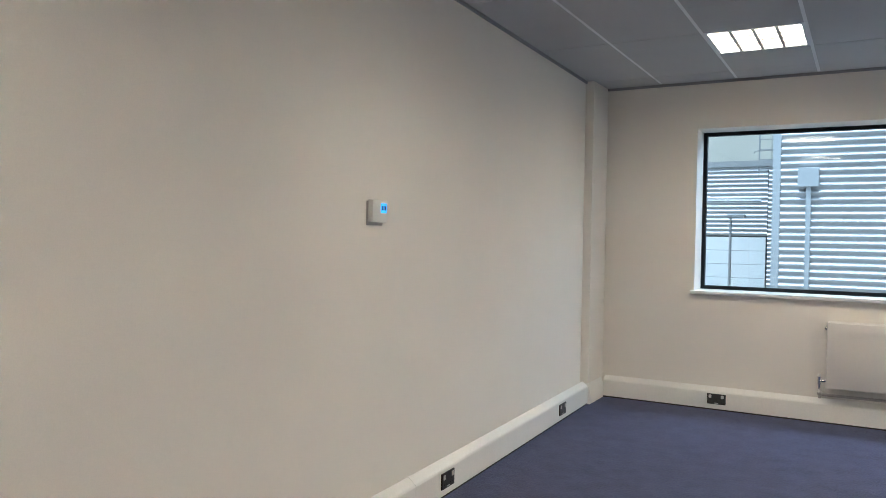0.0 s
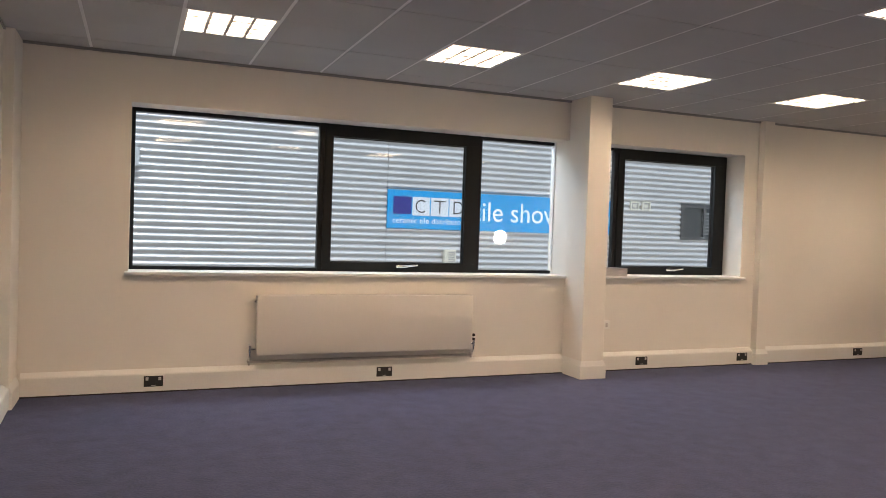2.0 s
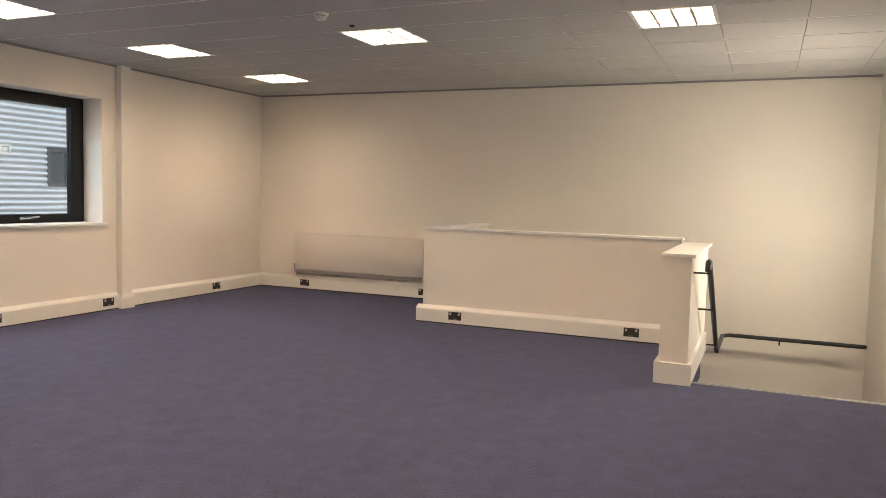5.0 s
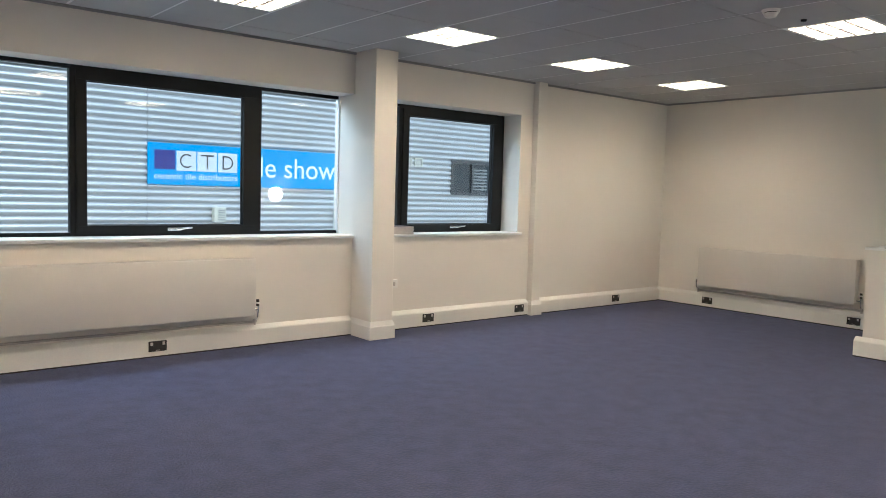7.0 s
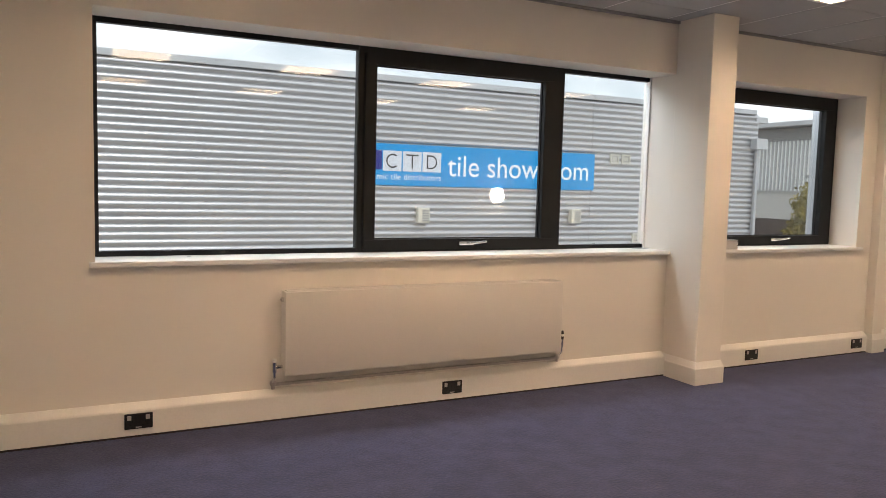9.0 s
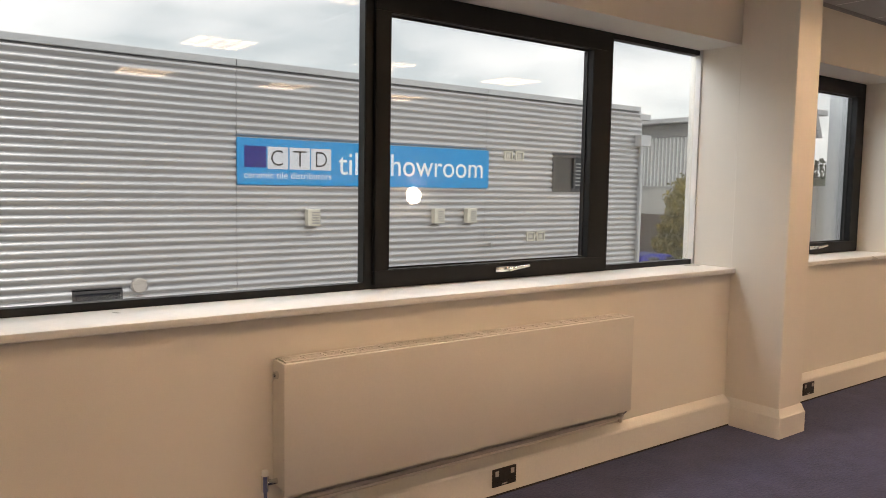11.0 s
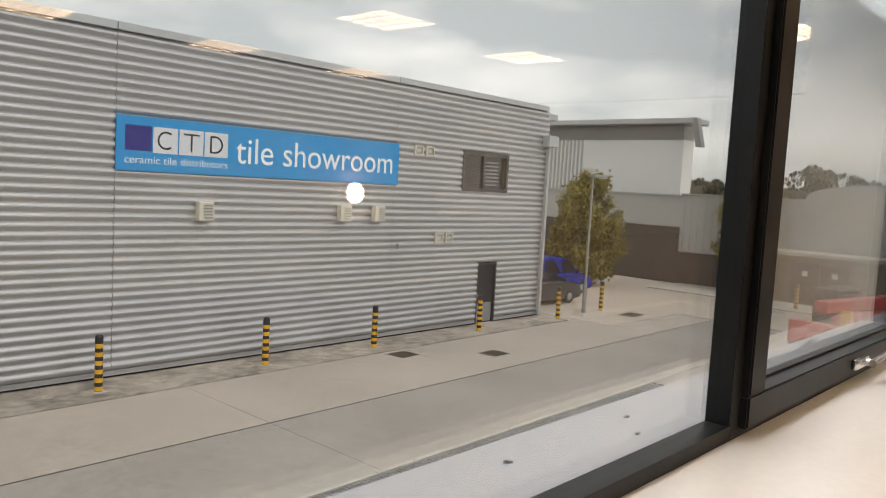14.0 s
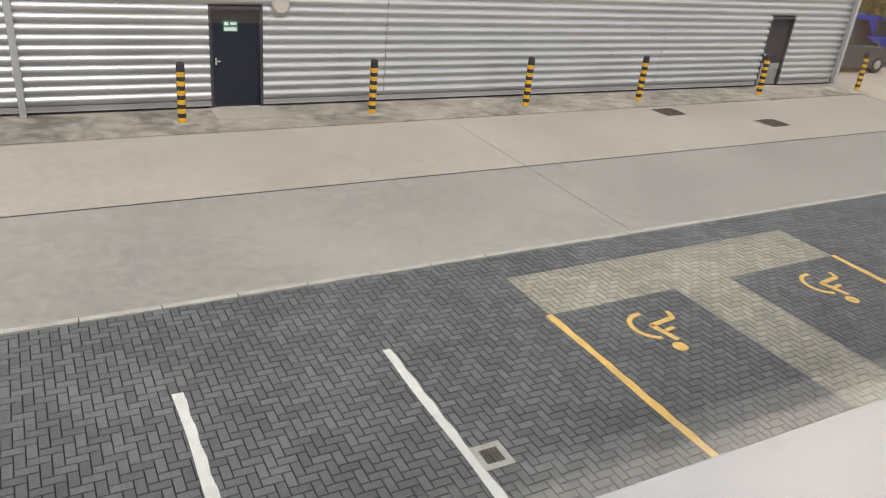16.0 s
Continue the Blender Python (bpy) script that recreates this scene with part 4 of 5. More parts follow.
def wheelchair_mark(x, y):
    """The yellow parking symbol, head towards -y."""
    bm = bmesh.new()

    def stroke(p, q, w):
        p, q = Vector(p), Vector(q)
        d = (q - p).normalized() * 1.0
        nrm = Vector((-d.y, d.x)) * w
        pts = [p + nrm, q + nrm, q - nrm, p - nrm]
        lo = [bm.verts.new((v.x, v.y, 0.001)) for v in pts]
        up = [bm.verts.new((v.x, v.y, 0.0045)) for v in pts]
        bm.faces.new(up)
        for k in range(4):
            bm.faces.new((lo[k], lo[(k + 1) % 4], up[(k + 1) % 4], up[k]))

    for q in range(24):
        a0, a1 = radians(80 + 175 * q / 24), radians(80 + 175 * (q + 1) / 24)
        stroke((-0.02 + 0.29 * math.cos(a0), 0.05 + 0.29 * math.sin(a0)), (-0.02 + 0.29 * math.cos(a1), 0.05 + 0.29 * math.sin(a1)), 0.035)
    stroke((0.45, 0.27), (0.40, 0.10), 0.035)
    stroke((0.40, 0.11), (-0.04, 0.05), 0.04)
    stroke((-0.03, 0.06), (0.07, -0.34), 0.045)
    stroke((0.03, -0.12), (0.24, -0.08), 0.03)
    bmesh.ops.create_cone(bm, cap_ends=True, segments=20, radius1=0.10, radius2=0.10, depth=0.0035, matrix=Matrix.Translation((-0.02, -0.47, 0.0028)))
    m = struct("road_marking_symbol", bm, M_YELLOW, "yellow painted wheelchair symbol on block paving", "road marking")
    m.matrix_world = YARD @ pose(x, y, G)


wheelchair_mark(7.70, 6.215)
wheelchair_mark(11.17, 6.26)


# ---- trees, lamp posts, vehicles, far buildings ----
M_BARK = mat("bark", (0.12, 0.09, 0.065), 0.9, vary=0.3, scale=8, fine=60, bump=0.5)
M_LEAF = mat("autumn_leaf", (0.15, 0.15, 0.038), 0.6, vary=0.5, scale=1.5, fine=9, bump=0, rand=0.45, tint=(0.36, 0.29, 0.05))


def tree(x, y, z0, crown0, crown1, rad, seed, n):
    rng = random.Random(seed)
    t_ = thing("tree", "slim street tree with green and yellowing leaves", "tree", (x, y, z0), group="street trees")
    h = crown1 - z0
    bm = bmesh.new()
    cyl(bm, (0, 0, 0), (0.03, 0.02, h * 0.55), 0.10, 10, 0.06)
    cyl(bm, (0.03, 0.02, h * 0.55), (0.0, 0.05, h * 0.95), 0.06, 8, 0.015)
    part("trunk", bm, M_BARK, t_, smooth=True)
    tips = []
    bm = bmesh.new()
    for q in range(46):
        f = rng.random()
        zc = (crown0 - z0) + (crown1 - crown0) * f
        prof = math.sin(math.pi * min(1.0, (0.10 + 0.90 * f)) ** 0.75) ** 0.6 if f < 0.96 else 0.25
        a = rng.uniform(0, 2 * math.pi)
        r_ = rad * prof * rng.uniform(0.45, 1.05)
        tip = Vector((r_ * math.cos(a), r_ * math.sin(a), zc))
        root = Vector((0.02, 0.02, max(0.5, zc - r_ * 0.9 - 0.3)))
        cyl(bm, root, tip, 0.028, 5, 0.006)
        tips.append((root, tip))
    part("limbs", bm, M_BARK, t_)
    verts, faces = [], []
    for q in range(n):
        root, tip = tips[rng.randrange(len(tips))]
        c = root.lerp(tip, rng.uniform(0.45, 1.08)) + Vector((rng.gauss(0, 0.16), rng.gauss(0, 0.16), rng.gauss(0, 0.2)))
        s = rng.uniform(0.07, 0.13)
        m = Euler((rng.uniform(0, 6.3), rng.uniform(0, 6.3), rng.uniform(0, 6.3))).to_matrix()
        k = len(verts)
        verts += [tuple(c + m @ Vector(p)) for p in ((-s, 0, 0), (0, s * 0.55, 0.02), (s, 0, 0), (0, -s * 0.55, 0.02))]
        faces.append((k, k + 1, k + 2, k + 3))
    me = bpy.data.meshes.new("crown")
    me.from_pydata(verts, [], faces)
    me.materials.append(M_LEAF)
    cr = new("crown", me)
    cr.parent = t_
    return t_


tree(35.9, 21.5, G, -2.7, 2.45, 2.1, 3, 21000)
tree(41.1, 15.35, G, -1.5, 3.0, 1.35, 8, 9000)


def street_lamp(x, y, ztop, arm, label):
    s = thing("street_lamp", label, "street lamp", (x, y, G))
    bm = bmesh.new()
    cyl(bm, (0, 0, 0), (0, 0, 1.2), 0.085, 12)
    cyl(bm, (0, 0, 1.2), (0, 0, ztop - G), 0.055, 12, 0.04)
    part("pole", bm, M_GREYMETAL, s, smooth=True)
    part("head", boxes((-0.1, -0.14, ztop - G - 0.02, arm, 0.14, ztop - G + 0.10), bevel=0.03), M_GREYMETAL, s)
    part("lens", boxes((arm * 0.35, -0.10, ztop - G - 0.035, arm - 0.05, 0.10, ztop - G - 0.021)), M_WHITE, s)


street_lamp(27.45, 16.2, 2.15, 0.95, "grey steel lamp post with a flat head")
street_lamp(-1.75, 19.5, 2.15, 0.45, "slim pale lamp post with a flat head")

M_CARBLUE = mat("blue_car_paint", (0.02, 0.03, 0.30), 0.25, 0.3, vary=0.06, bump=0)
M_CARGREY = mat("grey_car_paint", (0.07, 0.07, 0.075), 0.25, 0.3, vary=0.06, bump=0)
M_TYRE = mat("tyre_rubber", (0.02, 0.02, 0.021), 0.85, vary=0.2, fine=80, bump=0.3)
M_RIM = mat("alloy_rim", (0.45, 0.45, 0.46), 0.35, 0.7, bump=0)
M_HEADLIGHT = mat("headlight_lens", (0.75, 0.77, 0.8), 0.1, vary=0.05, bump=0)
M_PLATE = mat("number_plate", (0.75, 0.74, 0.7), 0.5, vary=0.05, bump=0)


def wheel(parent, x, y, r, w, rim_mat):
    bm = bmesh.new()
    cyl(bm, (x, y - w / 2, r), (x, y + w / 2, r), r, 28)
    bmesh.ops.bevel(bm, geom=[e for e in bm.edges if len(e.link_faces) == 2 and abs(e.calc_face_angle(0)) > 1], offset=r * 0.12, segments=2, affect="EDGES")
    wh = part("wheel", bm, M_TYRE, parent, smooth=True)
    bm = bmesh.new()
    for s in (-1, 1):
        cyl(bm, (x, y + s * (w / 2 - 0.02), r), (x, y + s * (w / 2 + 0.006), r), r * 0.6, 20, r * 0.5)
        for k in range(5):
            a = 2 * math.pi * k / 5
            cyl(bm, (x + 0.3 * r * math.cos(a), y + s * (w / 2 + 0.004), r + 0.3 * r * math.sin(a)), (x + 0.3 * r * math.cos(a), y + s * (w / 2 + 0.012), r + 0.3 * r * math.sin(a)), r * 0.08, 8)
    part("rim", bm, rim_mat, wh, smooth=True)


def car(x, y, rz, paint, label, h=1.75, L=4.3):
    """A parked car, nose towards +x: body and cabin drawn from side profiles."""
    c = thing("car", label, "car", (x, y, G), rz, group="parked cars")
    side = [(-L, 0.35), (-L + 0.05, 0.95), (-L + 0.12, 1.0), (-1.25, 1.02), (-0.35, 0.90), (-0.06, 0.72), (0.0, 0.50), (-0.04, 0.28), (-0.3, 0.22), (-L + 0.2, 0.22)]
    bm = bmesh.new()
    rings = []
    for yy, s in ((-0.88, 0.93), (-0.80, 1.0), (0.80, 1.0), (0.88, 0.93)):
        rings.append([bm.verts.new((-L / 2 + (u + L / 2) * (0.985 if s < 1 else 1), yy, 0.22 + (v - 0.22) * s)) for u, v in side])
    for r0, r1 in zip(rings, rings[1:]):
        for k in range(len(side)):
            bm.faces.new((r0[k], r0[(k + 1) % len(side)], r1[(k + 1) % len(side)], r1[k]))
    bm.faces.new(rings[0][::-1])
    bm.faces.new(rings[-1])
    body = part("body", bm, paint, c, smooth=True)
    cab = [(-L + 0.12, 1.0), (-L + 0.35, h - 0.08), (-L + 0.7, h), (-2.35, h), (-1.9, h - 0.08), (-1.0, 1.0)]
    bm = bmesh.new()
    lo = [bm.verts.new((u, -0.78 + 0.14 * (v - 1.0), v)) for u, v in cab]
    hi = [bm.verts.new((u, 0.78 - 0.14 * (v - 1.0), v)) for u, v in cab]
    for k in range(len(cab) - 1):
        bm.faces.new((lo[k], lo[k + 1], hi[k + 1], hi[k]))
    bm.faces.new(lo[::-1])
    bm.faces.new(hi)
    part("cabin", bm, paint, c, smooth=True)
    dz = h - 1.0
    bm = bmesh.new()
    bm.faces.new([bm.verts.new(p) for p in ((-1.05, -0.70, 1.06), (-1.05, 0.70, 1.06), (-1.84, 0.60, h - 0.09), (-1.84, -0.60, h - 0.09))])
    bmesh.ops.translate(bm, verts=bm.verts[:], vec=(0.02, 0, 0.02))
    bmesh.ops.solidify(bm, geom=bm.faces[:], thickness=0.01)
    part("windscreen", bm, M_DARKGLASS, c)
    for s in (-1, 1):
        for a, b in (((-1.25, -2.3)), ((-2.4, -3.5))):
            bm = bmesh.new()
            yb, yt = s * (0.78 + 0.006), s * (0.78 - 0.14 * dz * 0.8 + 0.006)
            bm.faces.new([bm.verts.new(p) for p in ((a, yb - s * 0.01, 1.06), (b, yb - s * 0.01, 1.06), (b - 0.02, yt, 1.0 + dz * 0.82), (a - 0.45, yt, 1.0 + dz * 0.82))])
            bmesh.ops.solidify(bm, geom=bm.faces[:], thickness=0.008)
            part("side_window", bm, M_DARKGLASS, c)
        part("headlight", boxes((-0.42, s * 0.60 - 0.19, 0.66, -0.045, s * 0.60 + 0.19, 0.80), bevel=0.03), M_HEADLIGHT, body, "clear headlight")
        part("mirror", boxes((-1.35, s * 0.92 - 0.09, 1.0, -1.22, s * 0.92 + 0.09, 1.14), bevel=0.03), paint, body)
    part("grille", boxes((-0.06, -0.5, 0.40, 0.012, 0.5, 0.58), bevel=0.01), M_RUBBER, body)
    part("number_plate", boxes((0.0, -0.26, 0.42, 0.022, 0.26, 0.53)), M_PLATE, body)
    for xw in (-0.85, -L + 0.8):
        for s in (-1, 1):
            wheel(c, xw, s * 0.80, 0.32, 0.2, M_RIM)
    return c


car(33.3, 20.3, -4, M_CARBLUE, "blue people carrier parked beside the warehouse", 1.8)
car(29.9, 18.75, -4, M_CARGREY, "dark grey saloon car parked beside the warehouse", 1.42)

M_TELRED = mat("red_machine_paint", (0.48, 0.03, 0.03), 0.4, vary=0.12, scale=3, bump=0.02)
tel = thing("telehandler", "red telescopic handler parked in the yard", "telehandler", (24.9, 6.35, G), -12)
part("chassis", boxes((-0.2, -0.75, 0.55, 4.4, 0.75, 0.95), bevel=0.04), M_TELRED, tel)
part("engine_cover", boxes((-0.15, -1.05, 0.95, 2.6, -0.2, 1.75), bevel=0.12), M_TELRED, tel)
part("rear_weight", boxes((-0.45, -0.9, 0.75, -0.12, 0.9, 1.45), bevel=0.06), M_TELRED, tel)
part("tail_lamp", boxes((-0.5, -0.95, 1.3, -0.3, -0.65, 1.95), bevel=0.02), M_BOLLARD_Y, tel, "yellow marker panel")
part("tail_lamp", boxes((-0.5, -0.95, 0.75, -0.42, -0.6, 1.25), bevel=0.02), M_CONERED, tel, "red tail lamp")
part("boom", boxes((-0.3, -0.18, 1.75, 4.9, 0.22, 2.1), bevel=0.03), M_TELRED, tel)
part("cab", boxes((1.1, 0.28, 0.95, 2.6, 1.05, 2.35), bevel=0.08), M_DARKGLASS, tel, "dark glazed cab")
part("carriage", boxes((4.9, -0.55, 0.25, 5.0, 0.55, 1.1), bevel=0.02), M_IRON, tel)
for y_ in (-0.35, 0.35):
    part("fork", boxes((5.0, y_ - 0.06, 0.2, 6.1, y_ + 0.06, 0.26)), M_IRON, tel)
for xw in (0.55, 3.5):
    for s in (-1, 1):
        wheel(tel, xw, s * 0.9, 0.6, 0.42, M_RIM)

M_BRICKDARK = mat("dark_brown_brick", (0.075, 0.062, 0.058), 0.85, vary=0.2, scale=1.5, fine=12, bump=0.3)
M_PALECLAD = mat("pale_grey_cladding", (0.42, 0.43, 0.42), 0.5, 0.1, vary=0.06, scale=0.4, fine=4, bump=0.05)
M_WHITECLAD = mat("white_cladding", (0.78, 0.79, 0.78), 0.5, vary=0.04, scale=0.3, fine=4, bump=0.03)
M_BLOCKWALL = mat("buff_brick", (0.25, 0.21, 0.17), 0.85, vary=0.15, scale=1.2, fine=14, bump=0.3)


def upright_ribs(bm, x, y0, y1, z0, z1, pitch=0.35, d=0.05):
    y = y0
    while y < y1 - 0.05:
        box(bm, x - d, y, z0, x, min(y1, y + pitch * 0.45), z1)
        y += pitch


big = thing("distribution_shed", "large pale industrial shed behind a boundary wall", "building")
part("wall", boxes((44, 20.4, G, 45.4, 60, 5.0)), M_WHITECLAD, big)
bm = bmesh.new()
for q in range(9):
    box(bm, 43.99, 20.4, 1.65 + q * 0.37, 44.0, 27.4, 1.66 + q * 0.37)
part("panel_joint", bm, M_PALECLAD, big)
bm = bmesh.new()
upright_ribs(bm, 44.0, 27.4, 45, 1.0, 5.0, 0.3)
part("ribbed_panel", bm, M_PALECLAD, big)
bm = boxes((43.92, 20.4, 5.0, 45.3, 60, 5.85))
for q in range(7):
    box(bm, 43.86, 20.35, 5.03 + q * 0.115, 43.93, 60, 5.10 + q * 0.115)
part("louvre_band", bm, M_GREYMETAL, big)
part("roof", boxes((42.9, 19.35, 5.87, 45.0, 60, 6.2), bevel=0.05), M_CLADTRIM, big)
bm = bmesh.new()
v = [bm.verts.new(p) for p in ((42.9, 19.19, 6.2), (43.4, 19.19, 6.2), (43.4, 18.8, 4.5), (42.95, 18.8, 4.5), (42.9, 19.6, 6.2), (43.4, 19.6, 6.2), (43.4, 19.15, 4.5), (42.95, 19.15, 4.5))]
for f in ((0, 1, 2, 3), (4, 5, 6, 7), (0, 1, 5, 4), (2, 3, 7, 6), (0, 3, 7, 4), (1, 2, 6, 5)):
    bm.faces.new([v[i] for i in f])
part("verge", bm, M_GREYMETAL, big)

bw = thing("boundary_building", "long low building with dark brick below grey cladding", "building")
part("brick_wall", boxes((42.0, 19.3, G - 0.05, 43.2, 60, -0.15), (42.0, 9.0, G - 0.05, 43.2, 19.3, -1.55)), M_BRICKDARK, bw)
bm = boxes((42.06, 19.3, -0.15, 43.1, 60, 1.63), (42.06, 9.0, -1.55, 43.1, 19.3, 1.72))
upright_ribs(bm, 42.06, 9.0, 19.2, -1.5, 1.7, 0.42, 0.035)
part("cladding", bm, M_PALECLAD, bw)
part("coping", boxes((41.95, 9.0, 1.72, 43.2, 19.3, 1.80), (41.95, 19.3, 1.63, 43.2, 60, 1.70)), M_CLADTRIM, bw)
sub = thing("substation", "small buff brick substation with double doors", "building")
part("wall", boxes((39.9, -6, G - 0.05, 42.0, 14.0, -1.0)), M_BLOCKWALL, sub)
part("roof", boxes((39.7, -6.2, -1.0, 42.0, 14.2, -0.82), bevel=0.02), M_KERB, sub)
for y0 in (9.6, 10.95):
    dd = part("door", boxes((39.84, y0, G, 39.90, y0 + 1.3, -1.3), bevel=0.01), M_IRON, sub, "brown steel door")
    part("notice", boxes((39.83, y0 + 0.55, -1.95, 39.84, y0 + 0.8, -1.7)), M_WHITE, dd)
barrel = thing("barrel_roof_shed", "far pale shed with a rounded roof", "building")
prof = [(4.0, G)] + [(15.5 - 11.5 * math.cos(math.pi * k / 14), 1.5 + 1.9 * math.sin(math.pi * k / 14) ** 0.5) for k in range(15)] + [(27.0, G)]
bm = bmesh.new()
ends = [[bm.verts.new((x, u - 8.0, w_)) for u, w_ in prof] for x in (62, 95)]
for k in range(len(prof) - 1):
    bm.faces.new((ends[0][k], ends[0][k + 1], ends[1][k + 1], ends[1][k]))
bm.faces.new(ends[0][::-1])
part("shell", bm, M_PALECLAD, barrel, smooth=True)
struct("far_kerb", boxes((38.2, 14.2, G - 0.06, 42.0, 19.0, G + 0.06), (36.9, 4.0, G - 0.06, 39.9, 14.2, G + 0.06), bevel=0.01), M_KERB, "pale kerbed strip along the boundary wall", "kerb")

# set-back wing of the warehouse and the block behind it
M_CREAMWALL = mat("cream_render", (0.55, 0.52, 0.44), 0.8, vary=0.06, scale=0.3, fine=6, bump=0.05)
wing = thing("warehouse_wing", "set-back ribbed-metal wing with a white roller door", "building")
part("cladding_panel", ribbed(-14, -1.75, 1.62, 4.72, 30.0, RIB), M_CLAD, wing, smooth=True)
part("cladding_panel", ribbed(-1.72, 10.0, G + 0.1, 4.72, 30.0, RIB), M_CLAD, wing, smooth=True)
part("cladding_panel", ribbed(-14, -5.3, G + 0.1, 1.58, 30.0, RIB), M_CLAD, wing, smooth=True)
part("wall", boxes((-14, 30.14, G - 0.05, 10, 44, 4.7)), M_CLADDARK, wing)
part("parapet", boxes((-14, 29.85, 4.73, 10, 30.4, 5.0)), M_GREYMETAL, wing)
for q in range(8):
    part("door_slat", boxes((-5.25, 30.02, G + 0.62 * q, -1.8, 30.08, G + 0.62 * q + 0.605), bevel=0.01), M_WHITECLAD, wing, "white roller door section")
part("strip_light", boxes((-9, 29.86, 3.2, -2.0, 29.93, 3.27)), M_WHITE, wing)
blk = thing("rear_block", "tall cream block rising behind the wing", "building")
part("wall", boxes((-30, 46, G, -3.3, 60, 11)), M_CREAMWALL, blk)
part("roof", boxes((-30.2, 45.8, 11, -3.1, 60.2, 11.3)), M_CLADTRIM, blk)
lad = thing("caged_ladder", "grey steel caged ladder at the warehouse corner", "ladder", (-0.48, YW + 0.75, 3.3))
for dx in (-0.22, 0.22):
    part("stile", boxes((dx - 0.02, -0.03, 0, dx + 0.02, 0.03, 2.6)), M_GREYMETAL, lad)
for q in range(8):
    bm = bmesh.new()
    cyl(bm, (-0.22, 0, 0.2 + q * 0.3), (0.22, 0, 0.2 + q * 0.3), 0.014, 8)
    part("rung", bm, M_GREYMETAL, lad)
for q in range(3):
    part("hoop", tube([(0.36 * math.cos(radians(a)), -0.72 * math.sin(radians(a)), 0.7 + q * 0.75) for a in range(0, 181, 20)], 0.014), M_GREYMETAL, lad)
part("stay", boxes((0.2, -0.02, 0.1, 0.40, 0.02, 0.14)), M_GREYMETAL, lad)

# wooded skyline
M_FARWOOD = mat("far_foliage", (0.045, 0.055, 0.035), 0.9, vary=0.4, scale=0.1, fine=0.8, bump=0, rand=0.4)
rng = random.Random(5)
verts, faces = [], []
crowns = [(230 + rng.uniform(-20, 20), y_ + rng.uniform(-2, 2), 9.5 + 2.2 * math.sin(y_ * 0.11) + rng.uniform(-1.5, 1.5), rng.uniform(2.5, 4.5)) for y_ in range(-70, 160, 3)]
for x, y, top, r_ in crowns:
    for q in range(170):
        d = Vector((rng.gauss(0, 1), rng.gauss(0, 1), rng.gauss(0, 1))).normalized() * r_ * rng.uniform(0.75, 1.05)
        c = Vector((x, y, top - r_)) + d
        s_ = rng.uniform(0.4, 0.9)
        m = Euler((rng.uniform(0, 6.3), rng.uniform(0, 6.3), 0)).to_matrix()
        k = len(verts)
        verts += [tuple(c + m @ Vector(p)) for p in ((-s_, 0, 0), (0, s_ * 0.7, 0.2), (s_, 0, 0), (0, -s_ * 0.7, 0.2))]
        faces.append((k, k + 1, k + 2, k + 3))
me = bpy.data.meshes.new("far_woods")
me.from_pydata(verts, [], faces)
me.materials.append(M_FARWOOD)
tagged(new("far_woods", me), "dark wooded hill on the skyline", "trees", kind="stuff")
struct("far_hill", prism([(205, G - 0.3), (222, 5.5), (280, 7.5), (300, G - 0.3)], "y", -120, 260), M_FARWOOD, "low wooded hill far away", "hill")

# ---- block paving in a herringbone ----
PX0, PX1, PY0, PY1, U = -6.0, 19.1, 0.652, 8.657, 0.1


def pale(x, y):
    return (6.53 < x < 12.25 and 6.94 < y < 8.0) or (8.74 < x < 9.84 and 2.5 < y <= 6.94)


def block_mesh(name, w, d, material):
    bm = boxes((0, 0, -0.05, w, d, 0))
    bmesh.ops.bevel(bm, geom=[e for e in bm.edges if all(abs(v.co.z) < 1e-6 for v in e.verts)], offset=0.004, segments=1, affect="EDGES")
    bmesh.ops.delete(bm, geom=[f for f in bm.faces if all(v.co.z < -0.04 for v in f.verts)], context="FACES")
    return mesh_of(name, bm, material)


J = 0.011
CUTX, CUTY = (6.53, 8.74, 9.84, 12.25), (6.94, 8.0)


def cut(lo, hi, lines):
    """A stretch split where a boundary line crosses it."""
    at = [lo] + [c_ for c_ in lines if lo + 0.01 < c_ < hi - 0.01] + [hi]
    return list(zip(at, at[1:]))


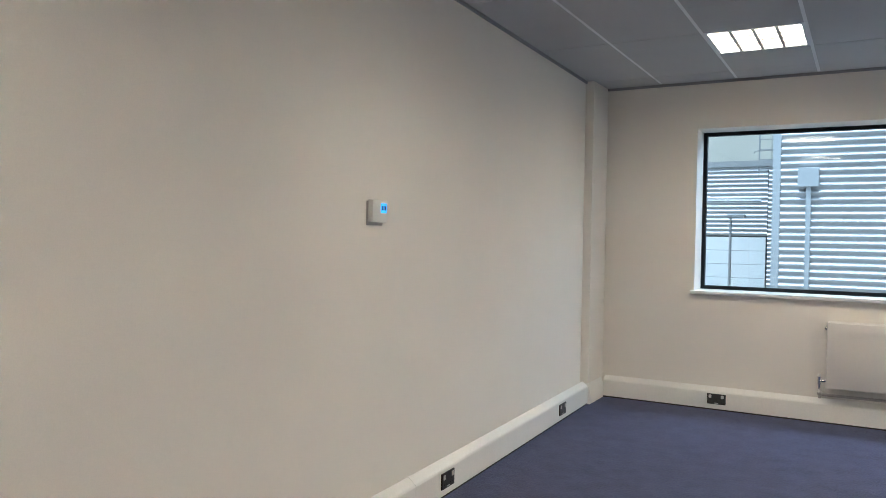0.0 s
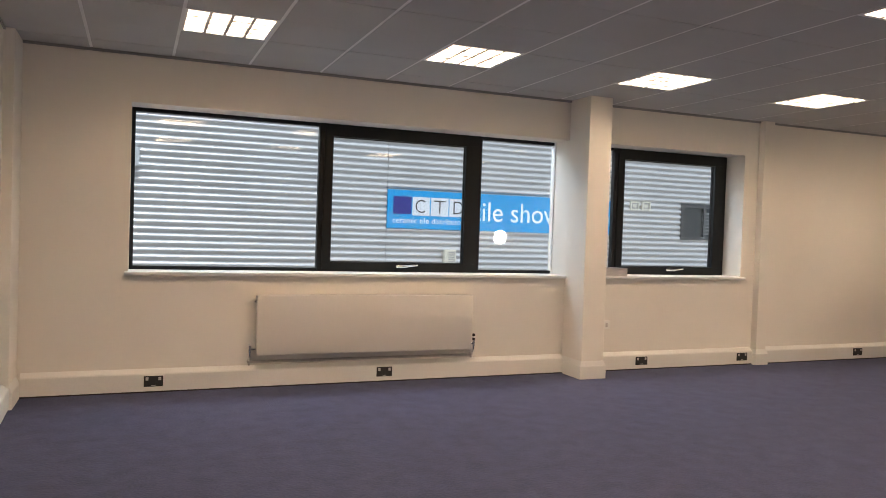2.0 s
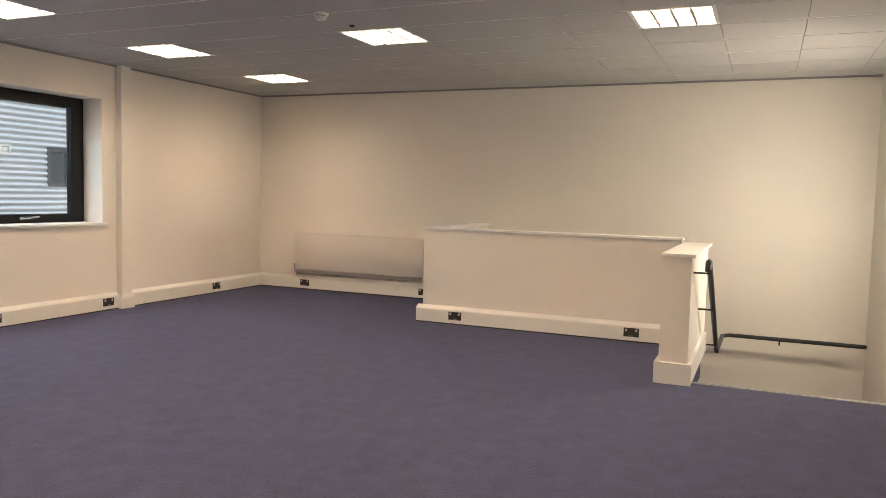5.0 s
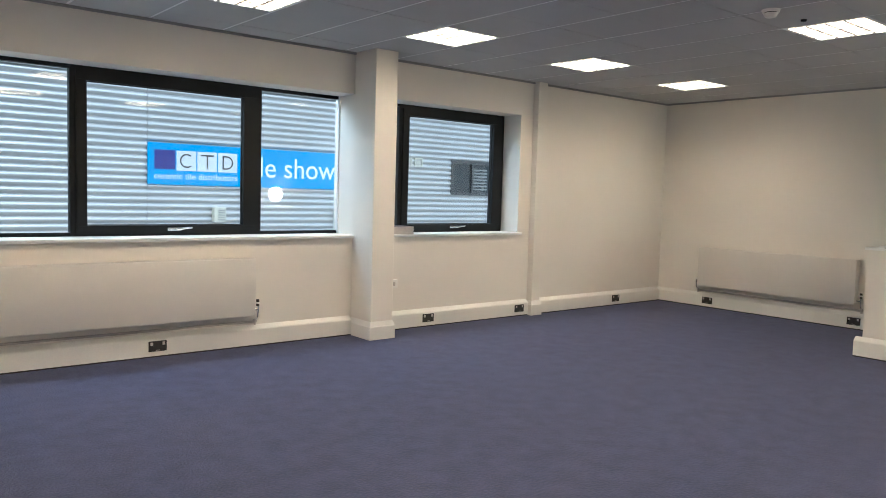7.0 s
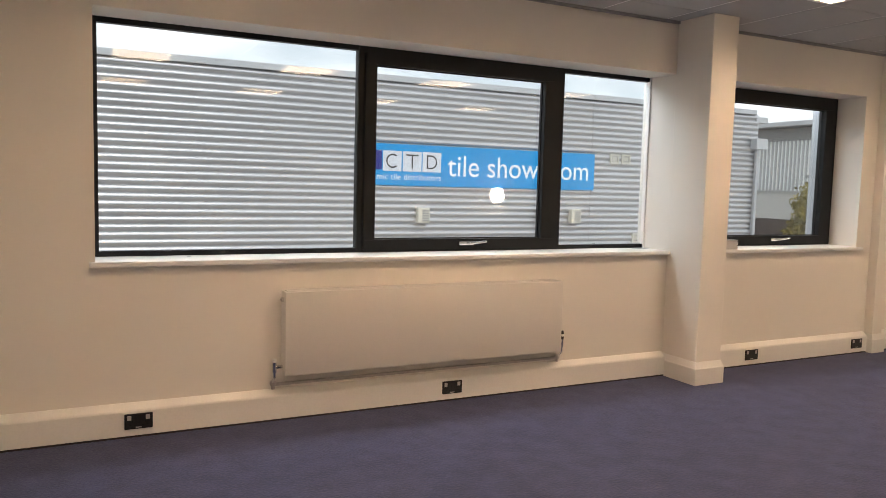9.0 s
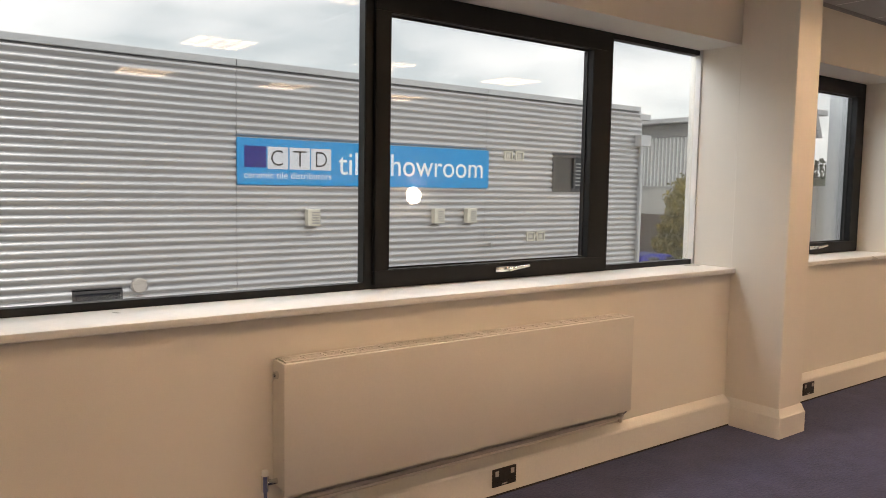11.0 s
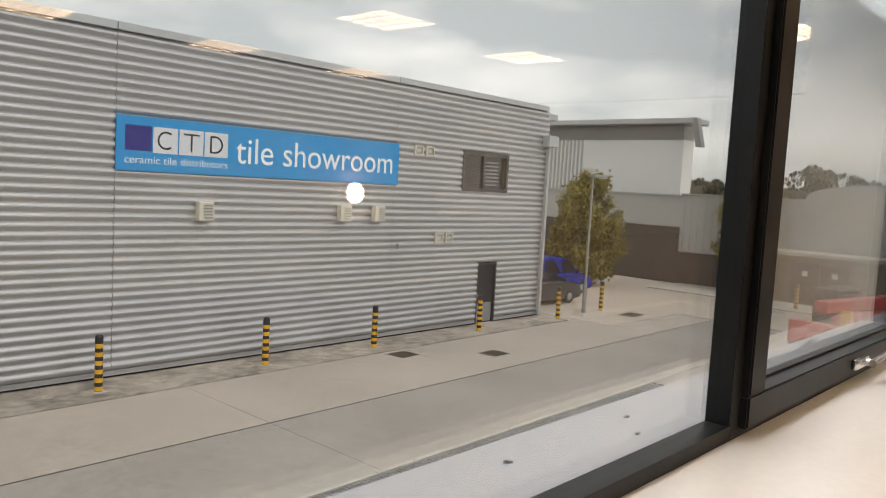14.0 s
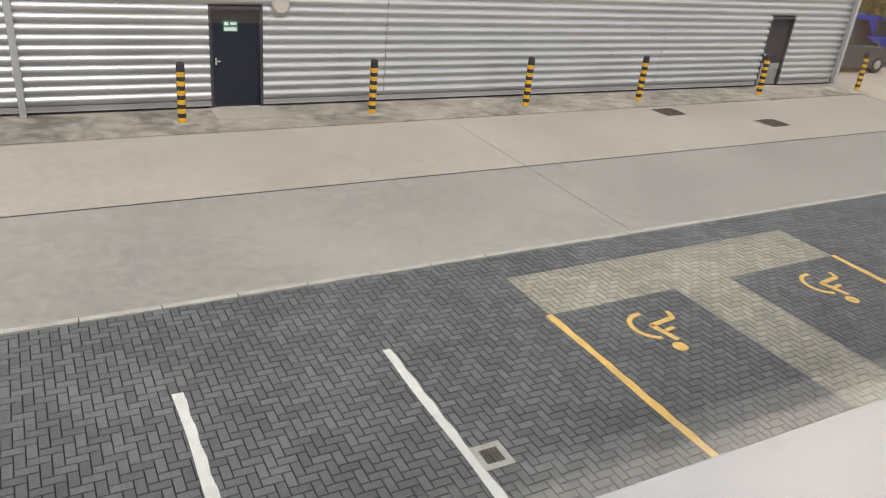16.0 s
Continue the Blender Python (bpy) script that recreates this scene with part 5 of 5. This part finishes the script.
single = {(o, p): block_mesh("block", (2 * U if o else U) - J, (U if o else 2 * U) - J, M_BLOCKPALE if p else M_BLOCK) for o in (0, 1) for p in (0, 1)}
bed = bpy.data.objects["paving_bed"]
rng = random.Random(11)
heap = {0: ([], []), 1: ([], [])}
lone = 0
for c in range(int((PX1 - PX0) / U)):
    for r in range(int((PY1 - PY0) / U)):
        d = (c - r) % 4
        if d not in (0, 3) and not (d == 2 and r == 0):
            continue
        o = 1 if d == 0 else 0
        x, y = PX0 + c * U, PY0 + r * U
        w, dd_ = ((2 * U if o else U) - J, (U if o else 2 * U) - J)
        if d == 2:
            dd_ = U - J
        dd_ = min(dd_, PY1 - y)
        if dd_ < 0.03:
            continue
        dz = rng.uniform(-0.0025, 0.0005)
        xs, ys = cut(x, x + w, CUTX), cut(y, y + dd_, CUTY)
        p = 1 if pale(x + w / 2, y + dd_ / 2) else 0
        if 4.4 < x < 7.4 and 4.2 < y < 6.2 and lone < 300 and len(xs) == len(ys) == 1 and d != 2:
            lone += 1
            ob = new("block", single[(o, p)])
            ob.parent = bed
            ob.location = (x, y, G + dz)
            continue
        for xa, xb in xs:
            for ya, yb in ys:
                vs, fs = heap[1 if pale((xa + xb) / 2, (ya + yb) / 2) else 0]
                k = len(vs)
                b = 0.005
                z = G + dz
                vs += [(xa, ya, z - 0.03), (xb, ya, z - 0.03), (xb, yb, z - 0.03), (xa, yb, z - 0.03), (xa, ya, z - b), (xb, ya, z - b), (xb, yb, z - b), (xa, yb, z - b),
                       (xa + b, ya + b, z), (xb - b, ya + b, z), (xb - b, yb - b, z), (xa + b, yb - b, z)]
                fs += [(k + 8, k + 9, k + 10, k + 11)]
                for a in range(4):
                    n_ = (a + 1) % 4
                    fs += [(k + a, k + n_, k + 4 + n_, k + 4 + a), (k + 4 + a, k + 4 + n_, k + 8 + n_, k + 8 + a)]
for p, nm, lab in ((0, "paving_blocks", "charcoal concrete block paving in a herringbone"), (1, "pale_paving_blocks", "pale buff concrete block paving in a herringbone")):
    me = bpy.data.meshes.new(nm)
    me.from_pydata(heap[p][0], [], heap[p][1])
    me.materials.append(M_BLOCKPALE if p else M_BLOCK)
    ob = new(nm, me)
    ob.parent = bed
    tagged(ob, lab, kind="stuff")
